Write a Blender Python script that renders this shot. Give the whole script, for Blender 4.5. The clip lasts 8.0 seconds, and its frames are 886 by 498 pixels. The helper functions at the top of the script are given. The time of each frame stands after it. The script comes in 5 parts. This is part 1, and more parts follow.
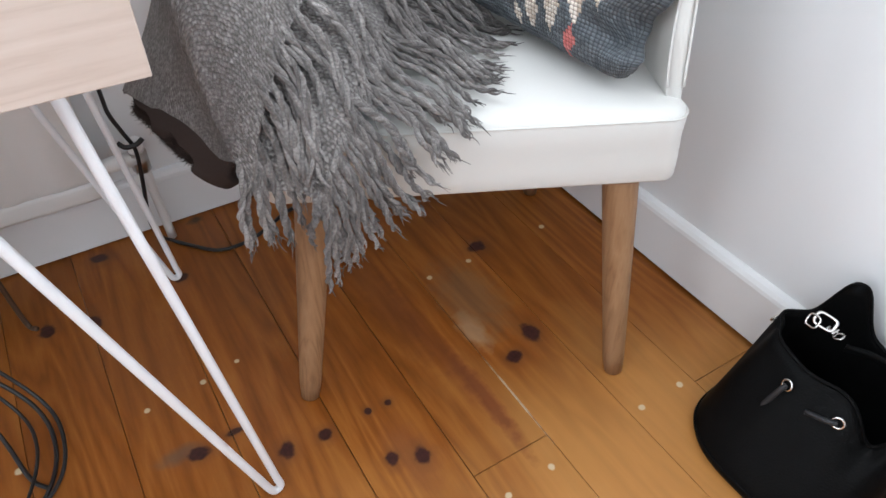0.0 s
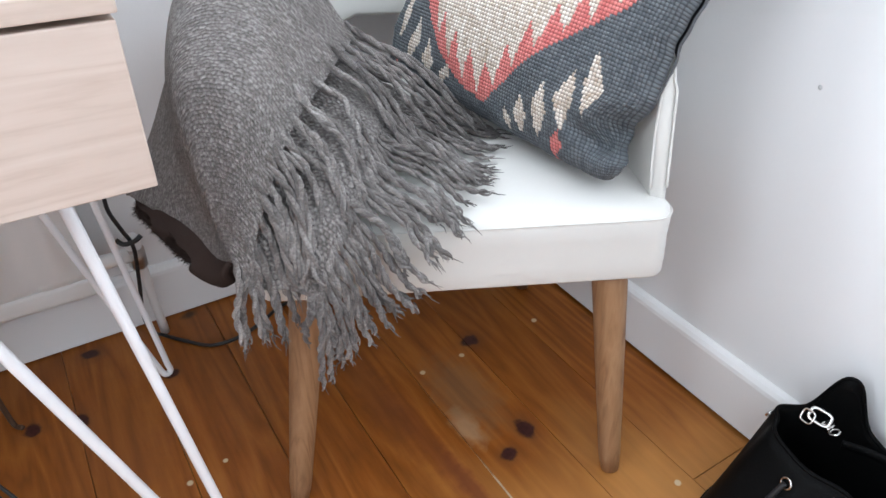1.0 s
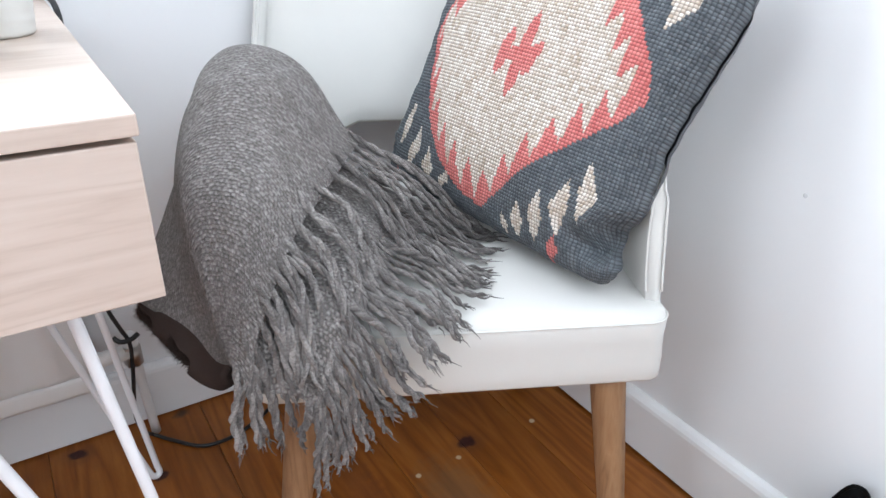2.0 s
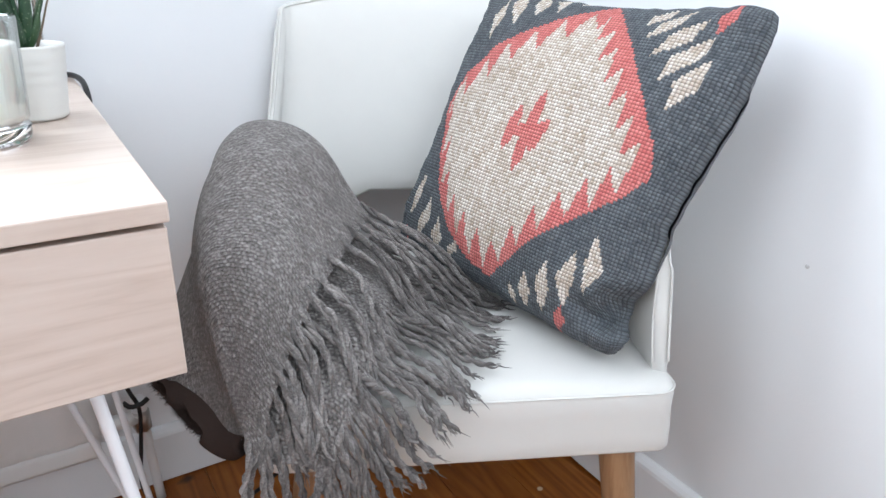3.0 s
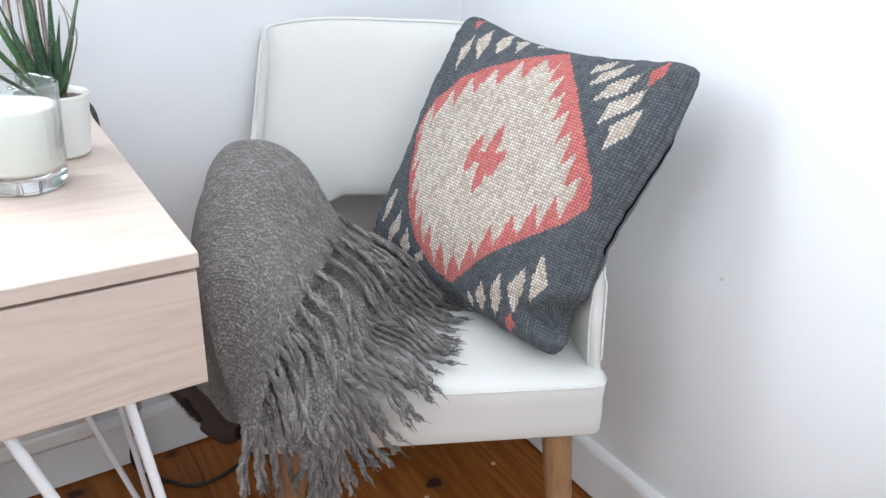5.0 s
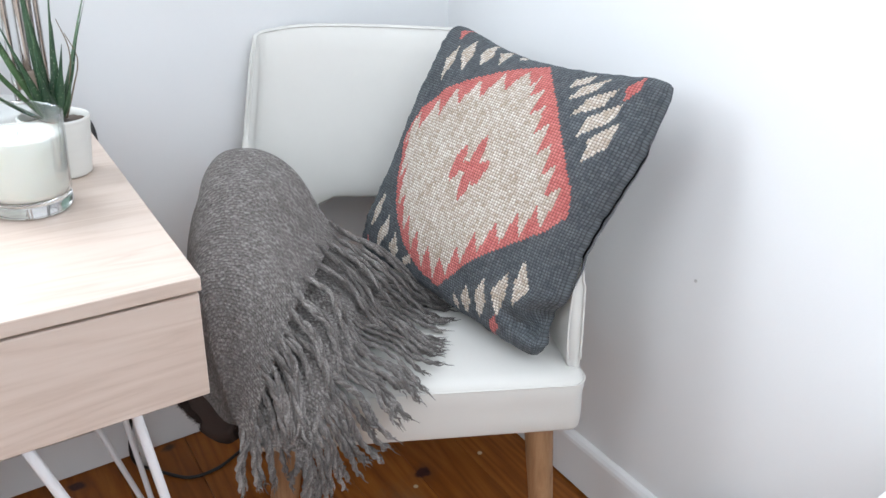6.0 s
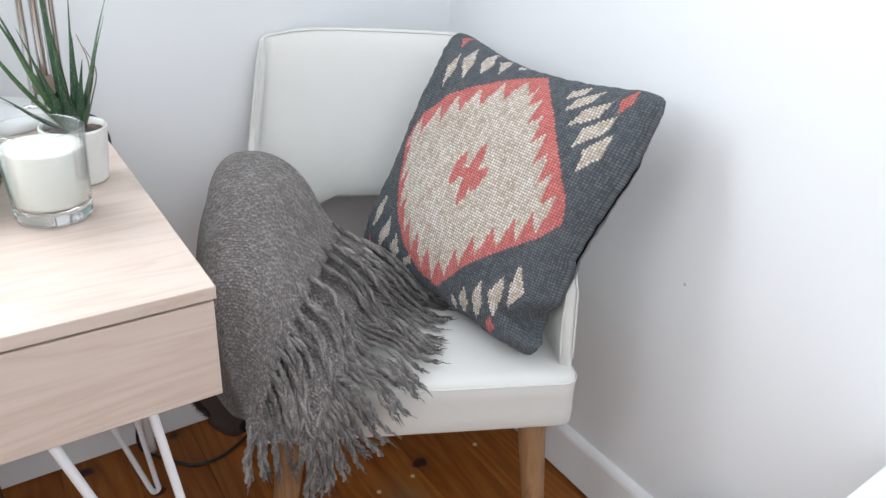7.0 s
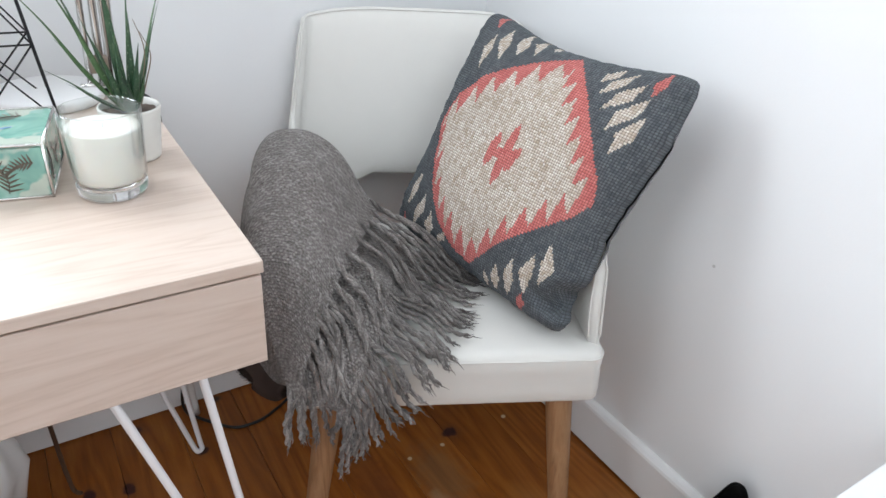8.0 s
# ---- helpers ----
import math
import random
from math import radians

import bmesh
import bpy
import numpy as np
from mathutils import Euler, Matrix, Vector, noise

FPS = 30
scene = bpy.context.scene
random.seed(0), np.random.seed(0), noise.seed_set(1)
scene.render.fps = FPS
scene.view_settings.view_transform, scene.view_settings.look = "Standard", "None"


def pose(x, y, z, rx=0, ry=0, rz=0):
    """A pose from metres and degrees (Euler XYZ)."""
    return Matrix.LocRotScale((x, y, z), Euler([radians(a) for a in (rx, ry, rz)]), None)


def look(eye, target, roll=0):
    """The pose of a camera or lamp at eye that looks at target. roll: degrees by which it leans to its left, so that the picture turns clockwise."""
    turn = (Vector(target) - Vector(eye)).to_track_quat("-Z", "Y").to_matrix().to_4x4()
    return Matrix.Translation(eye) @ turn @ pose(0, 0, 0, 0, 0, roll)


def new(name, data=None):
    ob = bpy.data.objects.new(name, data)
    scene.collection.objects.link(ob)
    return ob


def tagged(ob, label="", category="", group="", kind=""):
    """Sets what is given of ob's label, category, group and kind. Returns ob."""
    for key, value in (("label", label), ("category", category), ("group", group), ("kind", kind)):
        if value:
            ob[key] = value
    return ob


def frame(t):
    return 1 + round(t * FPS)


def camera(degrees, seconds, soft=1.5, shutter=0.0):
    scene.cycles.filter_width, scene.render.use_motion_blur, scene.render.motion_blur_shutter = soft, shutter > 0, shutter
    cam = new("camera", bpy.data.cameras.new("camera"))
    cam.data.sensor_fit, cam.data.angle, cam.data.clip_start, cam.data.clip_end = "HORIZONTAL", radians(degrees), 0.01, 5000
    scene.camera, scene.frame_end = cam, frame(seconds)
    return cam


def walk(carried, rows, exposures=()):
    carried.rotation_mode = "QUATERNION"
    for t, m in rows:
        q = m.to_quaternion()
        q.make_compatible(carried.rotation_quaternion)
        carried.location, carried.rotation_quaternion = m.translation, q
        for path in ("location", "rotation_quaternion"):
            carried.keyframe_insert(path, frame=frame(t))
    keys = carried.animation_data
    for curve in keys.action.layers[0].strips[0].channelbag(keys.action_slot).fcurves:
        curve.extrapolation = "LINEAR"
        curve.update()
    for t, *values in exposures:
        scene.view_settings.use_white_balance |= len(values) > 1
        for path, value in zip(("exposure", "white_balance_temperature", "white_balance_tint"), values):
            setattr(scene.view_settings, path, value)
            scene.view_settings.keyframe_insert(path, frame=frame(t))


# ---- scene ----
cam = camera(65.8, 8.0)
PATH = [
    (0, (0.47, 0.348, 0.832), (1.251, 1.604, -0.515), 0.5),
    (0.5, (0.469, 0.346, 0.838), (1.304, 1.669, -0.407), 0.7),
    (1, (0.468, 0.344, 0.846), (1.35, 1.729, -0.296), 0.7),
    (1.5, (0.466, 0.344, 0.853), (1.388, 1.784, -0.185), 1.0),
    (2, (0.463, 0.344, 0.863), (1.427, 1.839, -0.051), 1.2),
    (3.5, (0.442, 0.324, 0.906), (1.434, 1.893, 0.162), 1.4),
    (4, (0.426, 0.3, 0.936), (1.441, 1.846, 0.173), 2.0),
    (4.5, (0.41, 0.28, 0.96), (1.446, 1.793, 0.163), 2.8),
    (5, (0.398, 0.264, 0.984), (1.455, 1.742, 0.147), 3.5),
    (6.5, (0.378, 0.234, 1.057), (1.451, 1.662, 0.159), 3.9),
    (7, (0.368, 0.225, 1.074), (1.435, 1.645, 0.155), 4.6),
    (7.5, (0.362, 0.219, 1.083), (1.385, 1.638, 0.114), 4.5),
    (8, (0.351, 0.205, 1.095), (1.323, 1.643, 0.102), 4.3),
]
walk(cam, [(t, look(eye, target, roll)) for t, eye, target, roll in PATH],
     exposures=((0, 0.60, 6350, 10), (1.5, 0.66, 6250, 10), (2.5, 0.56, 6250, 10), (3.5, 0.40, 6250, 10), (4.5, 0.37, 6300, 10), (6.5, 0.20, 6450, 10), (8, 0.08, 6550, 10)))

# ---- world, sun and window light ----
world = bpy.data.worlds.new("daylight")
world.use_nodes = True
scene.world = world
wn = world.node_tree.nodes
sky = wn.new("ShaderNodeTexSky")
sky.sky_type, sky.sun_disc = "NISHITA", False
sky.sun_elevation, sky.sun_rotation = radians(38), radians(160)
world.node_tree.links.new(sky.outputs[0], wn["Background"].inputs[0])
wn["Background"].inputs[1].default_value = 0.1


def lamp(name, kind, m, power, colour, sx=1.0, sy=1.0, angle=10.0):
    data = bpy.data.lights.new(name, kind)
    data.energy, data.color = power, colour
    if kind == "AREA":
        data.shape, data.size, data.size_y = "RECTANGLE", sx, sy
    else:
        data.angle = radians(angle)
    ob = new(name, data)
    ob.matrix_world = m
    return ob


# front wall is unseen, set close so its window lights steeply
BACK_Y, RIGHT_X, LEFT_X, FRONT_Y, CEIL = 1.462, 1.265, -2.0, -0.75, 2.5
WIN_B = (-0.85, 0.36, 1.02, 2.2)     # back window: x0, x1, z0, z1
WIN_F = (-0.9, 1.1, 1.65, 2.42)        # added front window, unseen: x0, x1, z0, z1
WIN_L = (-0.2, 1.2, 1.35, 2.3)       # added left window, unseen: y0, y1, z0, z1
lamp("window_light", "AREA", look((-0.245, BACK_Y + 0.03, 1.61), (-0.245, -5, 1.4)), 34, (0.85, 0.925, 1.0), 1.08, 1.06)
# fill from the left and front, through added windows out of view
lamp("window_light", "AREA", look((LEFT_X - 0.03, 0.5, 1.82), (5, 0.5, 1.5)), 20, (0.88, 0.945, 1.0), 1.3, 0.86)
lamp("window_light", "AREA", look((0.1, FRONT_Y - 0.03, 2.03), (0.1, 5, -1.0)), 14, (0.88, 0.945, 1.0), 1.88, 0.7)
lamp("sun", "SUN", look((0.5, 4, 5), (0, 0, 0)), 0.6, (1.0, 0.96, 0.9), angle=12)

# ---- materials ----


def mat(name, base, rough=0.6, metal=0.0):
    m = bpy.data.materials.new(name)
    m.use_nodes = True
    b = m.node_tree.nodes["Principled BSDF"]
    b.inputs["Base Color"].default_value = (*base, 1)
    b.inputs["Roughness"].default_value = rough
    b.inputs["Metallic"].default_value = metal
    return m


class Net:
    """Short hand for node trees."""

    def __init__(self, m):
        self.t, self.n, self.l = m.node_tree, m.node_tree.nodes, m.node_tree.links
        self.b = self.n["Principled BSDF"]

    def put(self, socket, value):
        if isinstance(value, bpy.types.NodeSocket):
            self.l.new(value, socket)
        else:
            socket.default_value = value

    def math(self, op, a, b=0.0, clamp=False):
        n = self.n.new("ShaderNodeMath")
        n.operation, n.use_clamp = op, clamp
        self.put(n.inputs[0], a), self.put(n.inputs[1], b)
        return n.outputs[0]

    def coords(self, which="Object"):
        return self.n.new("ShaderNodeTexCoord").outputs[which]

    def place(self):
        return self.n.new("ShaderNodeNewGeometry").outputs["Position"]

    def mapped(self, vec, scale=(1, 1, 1), loc=(0, 0, 0)):
        n = self.n.new("ShaderNodeMapping")
        self.put(n.inputs[0], vec)
        n.inputs["Scale"].default_value, n.inputs["Location"].default_value = scale, loc
        return n.outputs[0]

    def noise(self, vec, scale, detail=4.0, rough=0.55, distort=0.0):
        n = self.n.new("ShaderNodeTexNoise")
        self.put(n.inputs["Vector"], vec)
        n.inputs["Scale"].default_value, n.inputs["Detail"].default_value = scale, detail
        n.inputs["Roughness"].default_value, n.inputs["Distortion"].default_value = rough, distort
        return n.outputs[0]

    def ramp(self, fac, stops):
        n = self.n.new("ShaderNodeValToRGB")
        self.put(n.inputs[0], fac)
        e = n.color_ramp.elements
        while len(e) < len(stops):
            e.new(0.5)
        for el, (p, c) in zip(e, stops):
            el.position, el.color = p, (*c, 1)
        return n.outputs[0]

    def span(self, v, a, b, c=0.0, d=1.0):
        n = self.n.new("ShaderNodeMapRange")
        self.put(n.inputs[0], v)
        for i, x in enumerate((a, b, c, d), 1):
            n.inputs[i].default_value = x
        return n.outputs[0]

    def mix(self, fac, a, b, kind="MIX"):
        n = self.n.new("ShaderNodeMix")
        n.data_type, n.blend_type = "RGBA", kind
        self.put(n.inputs[0], fac)
        self.put(n.inputs[6], a if isinstance(a, bpy.types.NodeSocket) else (*a, 1))
        self.put(n.inputs[7], b if isinstance(b, bpy.types.NodeSocket) else (*b, 1))
        return n.outputs[2]

    def bump(self, height, strength=0.3, dist=0.002, under=None):
        n = self.n.new("ShaderNodeBump")
        n.inputs["Strength"].default_value, n.inputs["Distance"].default_value = strength, dist
        self.put(n.inputs["Height"], height)
        if under:
            self.put(n.inputs["Normal"], under)
        return n.outputs[0]

    def base(self, c):
        self.put(self.b.inputs["Base Color"], c)

    def rough(self, c):
        self.put(self.b.inputs["Roughness"], c)

    def normal(self, c):
        self.put(self.b.inputs["Normal"], c)


def painted(name, base, rough=0.55, wave=0.25, spread=0.03):
    """Emulsion or gloss paint: roller stipple, slow unevenness."""
    m = mat(name, base, rough)
    k = Net(m)
    p = k.place()
    big = k.noise(p, 1.7, 3)
    lo = tuple(c * (1 - spread) for c in base)
    k.base(k.mix(big, lo, tuple(min(1, c * (1 + spread)) for c in base)))
    fine = k.noise(p, 260, 3, 0.6)
    k.normal(k.bump(fine, wave, 0.0006, k.bump(big, 0.15, 0.01)))
    return m


wall_paint = painted("wall_paint", (0.795, 0.803, 0.810), 0.6)
trim_paint = painted("trim_paint", (0.80, 0.80, 0.80), 0.35, 0.1)
ceiling_paint = painted("ceiling_paint", (0.84, 0.84, 0.84), 0.7)
radiator_paint = painted("radiator_paint", (0.78, 0.77, 0.75), 0.3, 0.05)
white_steel = painted("white_powder_coat", (0.83, 0.84, 0.86), 0.35, 0.3)


def wood(name, dark, mid, light, along, rough=0.4, scale=1.0, island=False, knots=(), nails=(), pores=0.2):
    """Grained timber. along: 0, 1 or 2, the axis of the grain."""
    m = mat(name, mid, rough)
    k = Net(m)
    p = k.place() if knots or island else k.coords("Object")
    stretch = [9.0, 9.0, 9.0]
    stretch[along] = 0.9
    shift = p
    if island:
        rnd = k.n.new("ShaderNodeObjectInfo").outputs["Random"]
        off = k.n.new("ShaderNodeCombineXYZ")
        k.put(off.inputs[0], k.math("MULTIPLY", rnd, 7.3))
        k.put(off.inputs[1], k.math("MULTIPLY", rnd, 31.7))
        k.put(off.inputs[2], k.math("MULTIPLY", rnd, 3.1))
        add = k.n.new("ShaderNodeVectorMath")
        k.put(add.inputs[0], p), k.put(add.inputs[1], off.outputs[0])
        shift = add.outputs[0]
    v = k.mapped(shift, [s * scale for s in stretch])
    warp = k.noise(v, 1.1, 3, 0.5, 0.6)
    rings = k.math("FRACT", k.math("MULTIPLY", warp, 9.0))
    rings = k.math("ABSOLUTE", k.math("SUBTRACT", rings, 0.5))
    fine = k.noise(k.mapped(shift, [s * scale * 9 for s in stretch]), 1.6, 4, 0.65)
    tone = k.math("ADD", k.math("MULTIPLY", rings, 0.75), k.math("MULTIPLY", fine, 0.55))
    col = k.ramp(tone, [(0.12, dark), (0.42, mid), (0.8, light)])
    blotch = k.noise(shift, 3.2 * scale, 3)
    col = k.mix(k.span(blotch, 0.35, 0.7, 0, 0.35), col, dark)
    if island:
        col = k.mix(k.span(rnd, 0, 1, 0.0, 0.35), col, tuple(c * 0.62 for c in mid))
    if knots or nails:
        sep = k.n.new("ShaderNodeSeparateXYZ")
        wob = k.noise(p, 55, 2)
        k.put(sep.inputs[0], p)

        def spot(x, y, rx, ry, wob=wob):
            dx = k.math("DIVIDE", k.math("SUBTRACT", sep.outputs[0], x), rx)
            dy = k.math("DIVIDE", k.math("SUBTRACT", sep.outputs[1], y), ry)
            d = k.math("SQRT", k.math("ADD", k.math("MULTIPLY", dx, dx), k.math("MULTIPLY", dy, dy)))
            return k.math("ADD", d, k.math("MULTIPLY", k.math("SUBTRACT", wob, 0.5), 1.1))
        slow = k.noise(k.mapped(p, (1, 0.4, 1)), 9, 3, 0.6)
        # paler tint put into the colour where more light falls
        for x, y, rx, ry, power in LIT_PATCHES:
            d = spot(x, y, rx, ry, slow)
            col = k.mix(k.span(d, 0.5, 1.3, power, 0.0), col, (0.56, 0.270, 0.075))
        for x, y, rx, ry, tint, power in FLOOR_MARKS:
            d = spot(x, y, rx, ry)
            col = k.mix(k.span(d, 0.5, 1.3, power, 0.0), col, tint)
        near = None
        for x, y, rx, ry in knots:
            d = spot(x, y, rx * 1.05, ry * 1.05)
            near = d if near is None else k.math("MINIMUM", near, d)
        halo = k.span(near, 1.0, 2.4, 0.45, 0.0)
        col = k.mix(halo, col, (0.16, 0.055, 0.018))
        col = k.mix(k.span(near, 0.75, 1.15, 1.0, 0.0), col, k.mix(k.noise(p, 150, 2), (0.018, 0.006, 0.006), (0.075, 0.022, 0.018)))
        near = None
        for x, y, r in nails:
            d = spot(x, y, r, r)
            near = d if near is None else k.math("MINIMUM", near, d)
        col = k.mix(k.span(near, 0.7, 1.1, 0.9, 0.0), col, (0.62, 0.50, 0.33))
        smear = k.noise(k.mapped(p, (1, 0.6, 1)), 4.3, 5, 0.7)
        k.rough(k.span(smear, 0.3, 0.7, rough - 0.1, rough + 0.16))
    k.base(col)
    k.normal(k.bump(fine, pores, 0.0006))
    return m


oak_desk = wood("pale_oak", (0.490, 0.385, 0.318), (0.572, 0.466, 0.398), (0.615, 0.518, 0.452), 0, 0.36, 1.8, pores=0.2)
leg_wood = wood("brown_oak", (0.185, 0.092, 0.043), (0.30, 0.163, 0.08), (0.37, 0.215, 0.115), 2, 0.5, 2.2)
KNOTS = [(0.969, 0.884, 0.012, 0.020), (0.918, 0.856, 0.013, 0.011), (1.010, 1.098, 0.018, 0.012), (0.711, 0.785, 0.011, 0.013),
         (0.674, 0.801, 0.009, 0.011), (0.613, 0.882, 0.010, 0.009), (0.557, 0.886, 0.011, 0.013), (0.712, 0.884, 0.006, 0.006),
         (0.681, 0.886, 0.005, 0.006), (0.313, 1.282, 0.012, 0.014), (0.380, 1.264, 0.010, 0.018), (0.419, 1.417, 0.014, 0.012),
         (0.527, 1.295, 0.012, 0.012), (0.454, 0.944, 0.014, 0.010), (0.507, 0.952, 0.012, 0.005), (0.10, 0.55, 0.012, 0.014)]
NAILS = [(0.850, 0.680, 0.0055), (1.021, 0.687, 0.005), (1.097, 0.687, 0.005), (0.894, 1.073, 0.005), (0.975, 1.074, 0.005), (1.143, 1.082, 0.005),
         (0.411, 1.050, 0.005), (0.495, 1.058, 0.005), (0.243, 1.042, 0.006), (0.777, 0.676, 0.005), (0.63, 0.68, 0.004), (0.55, 1.07, 0.004)]
# heartwood streak, scuffs and a thread of old filler along a joint; broad darker patches towards the back
FLOOR_MARKS = [(0.838, 0.82, 0.012, 0.11, (0.15, 0.035, 0.014), 0.75), (0.825, 0.96, 0.016, 0.14, (0.17, 0.045, 0.016), 0.5), (0.800, 1.08, 0.026, 0.16, (0.15, 0.045, 0.016), 0.45), (0.893, 0.935, 0.018, 0.040, (0.50, 0.33, 0.19), 0.55),
          (0.93, 1.00, 0.05, 0.09, (0.20, 0.12, 0.06), 0.5), (0.8755, 0.80, 0.0016, 0.075, (0.62, 0.50, 0.36), 0.9), (0.62, 1.28, 0.06, 0.20, (0.15, 0.055, 0.018), 0.35),
          (0.42, 1.20, 0.08, 0.16, (0.17, 0.06, 0.02), 0.35), (0.595, 1.434, 0.014, 0.010, (0.02, 0.016, 0.014), 0.8), (0.43, 0.955, 0.03, 0.012, (0.12, 0.09, 0.07), 0.6), (0.70, 0.79, 0.03, 0.06, (0.24, 0.08, 0.03), 0.4)]
# brighter light on the open floor, painted as paler colour
LIT_PATCHES = [(0.98, 0.52, 0.34, 0.30, 0.58), (0.45, 0.45, 0.40, 0.34, 0.35)]
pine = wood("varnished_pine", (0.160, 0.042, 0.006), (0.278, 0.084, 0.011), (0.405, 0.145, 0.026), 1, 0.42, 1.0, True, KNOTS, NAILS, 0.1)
pine.node_tree.nodes["Principled BSDF"].inputs["Specular IOR Level"].default_value = 0.3
gap_dark = mat("floor_gap", (0.02, 0.013, 0.008), 0.9)


def cloth(name, base, thread=900.0, rough=0.85, relief=0.25, spread=0.06):
    m = mat(name, base, rough)
    k = Net(m)
    p = k.coords("Object")
    a = k.noise(k.mapped(p, (1, 1, 3)), thread, 2, 0.7)
    b = k.noise(p, 14, 3)
    k.base(k.mix(k.math("ADD", k.math("MULTIPLY", a, 0.5), k.math("MULTIPLY", b, 0.5)), tuple(c * (1 - spread) for c in base), tuple(min(1, c * (1 + spread)) for c in base)))
    k.normal(k.bump(a, relief, 0.0006, k.bump(b, 0.2, 0.004)))
    k.b.inputs["Sheen Weight"].default_value = 0.15
    return m


white_cloth = cloth("white_upholstery", (0.695, 0.684, 0.65), 700)
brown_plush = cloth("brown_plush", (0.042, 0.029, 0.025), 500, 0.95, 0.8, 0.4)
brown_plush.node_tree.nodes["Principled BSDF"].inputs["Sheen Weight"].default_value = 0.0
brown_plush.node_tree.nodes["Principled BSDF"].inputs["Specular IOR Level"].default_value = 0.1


def wool(name, dark, mid, light, loops, share):
    """Spun yarn: fine hairs, flecks and slow shade changes."""
    m = mat(name, mid, 0.95)
    k = Net(m)
    p = k.coords("Object")
    fleck = k.noise(k.mapped(p, (0.75, 0.75, 1.7)), loops, 2, 0.6)
    hair = k.noise(k.mapped(p, (2, 1, 1)), loops * 6, 3, 0.8)
    slow = k.noise(p, 12, 3)
    tone = k.math("ADD", k.math("MULTIPLY", fleck, share), k.math("ADD", k.math("MULTIPLY", hair, 0.35), k.math("MULTIPLY", slow, 0.2)))
    shade = k.n.new("ShaderNodeObjectInfo").outputs["Random"]
    tone = k.math("ADD", tone, k.span(shade, 0, 1, -0.03, 0.03))
    strand = k.n.new("ShaderNodeNewGeometry").outputs["Random Per Island"]
    tone = k.math("ADD", tone, k.span(strand, 0, 1, -0.07, 0.07))
    mean = 0.5 * share + 0.275
    k.base(k.ramp(tone, [(mean - 0.15, dark), (mean, mid), (mean + 0.15, light)]))
    k.normal(k.bump(hair, 0.6, 0.002))
    k.b.inputs["Sheen Weight"].default_value = 0.15
    k.b.inputs["Sheen Roughness"].default_value = 0.5
    return m


def knit(name, dark, mid, light):
    """Boucle knit: one tone a stitch, in staggered rows, from the UV in stitches."""
    m = mat(name, mid, 0.95)
    k = Net(m)
    p = k.coords("Object")
    sep = k.n.new("ShaderNodeSeparateXYZ")
    k.put(sep.inputs[0], k.coords("UV"))
    drift = k.math("MULTIPLY", k.math("SUBTRACT", k.noise(p, 95, 2), 0.5), 1.7)
    u = k.math("ADD", sep.outputs[0], drift)
    row = k.math("FLOOR", u)
    v = k.math("ADD", k.math("ADD", sep.outputs[1], k.math("MULTIPLY", k.math("MODULO", row, 2.0), 0.5)), k.math("MULTIPLY", drift, 0.7))
    cell = k.n.new("ShaderNodeTexWhiteNoise")
    cell.noise_dimensions = "2D"
    comb = k.n.new("ShaderNodeCombineXYZ")
    k.put(comb.inputs[0], row), k.put(comb.inputs[1], k.math("FLOOR", v))
    k.put(cell.inputs["Vector"], comb.outputs[0])
    loop = k.math("MULTIPLY", k.math("ABSOLUTE", k.math("SINE", k.math("MULTIPLY", u, math.pi))), k.math("ABSOLUTE", k.math("SINE", k.math("MULTIPLY", v, math.pi))))
    loop = k.math("POWER", loop, 0.6)
    hair = k.noise(k.mapped(p, (2, 1, 1)), 900, 3, 0.8)
    fleck = k.noise(p, 250, 2, 0.65)
    slow = k.noise(p, 11, 3)
    # tone falls with loop height: shade of the hollows, painted in
    tone = k.math("ADD", k.math("MULTIPLY", k.math("POWER", cell.outputs[0], 2.0), 0.13), k.math("MULTIPLY", loop, 0.19))
    tone = k.math("ADD", tone, k.math("ADD", k.math("MULTIPLY", hair, 0.26), k.math("MULTIPLY", fleck, 0.62)))
    tone = k.math("ADD", tone, k.math("MULTIPLY", slow, 0.15))
    k.base(k.ramp(tone, [(0.40, dark), (0.62, mid), (0.92, light)]))
    k.normal(k.bump(hair, 0.5, 0.002, k.bump(loop, 0.8, 0.003)))
    k.b.inputs["Sheen Weight"].default_value = 0.12
    k.b.inputs["Sheen Roughness"].default_value = 0.5
    return m


grey_knit = knit("grey_knit", (0.080, 0.071, 0.066), (0.168, 0.150, 0.141), (0.40, 0.372, 0.355))
yarn_wool = wool("grey_yarn", (0.038, 0.033, 0.031), (0.160, 0.143, 0.135), (0.47, 0.437, 0.416), 300, 0.24)
yarn_wool.node_tree.nodes["Principled BSDF"].inputs["Sheen Weight"].default_value = 0.18


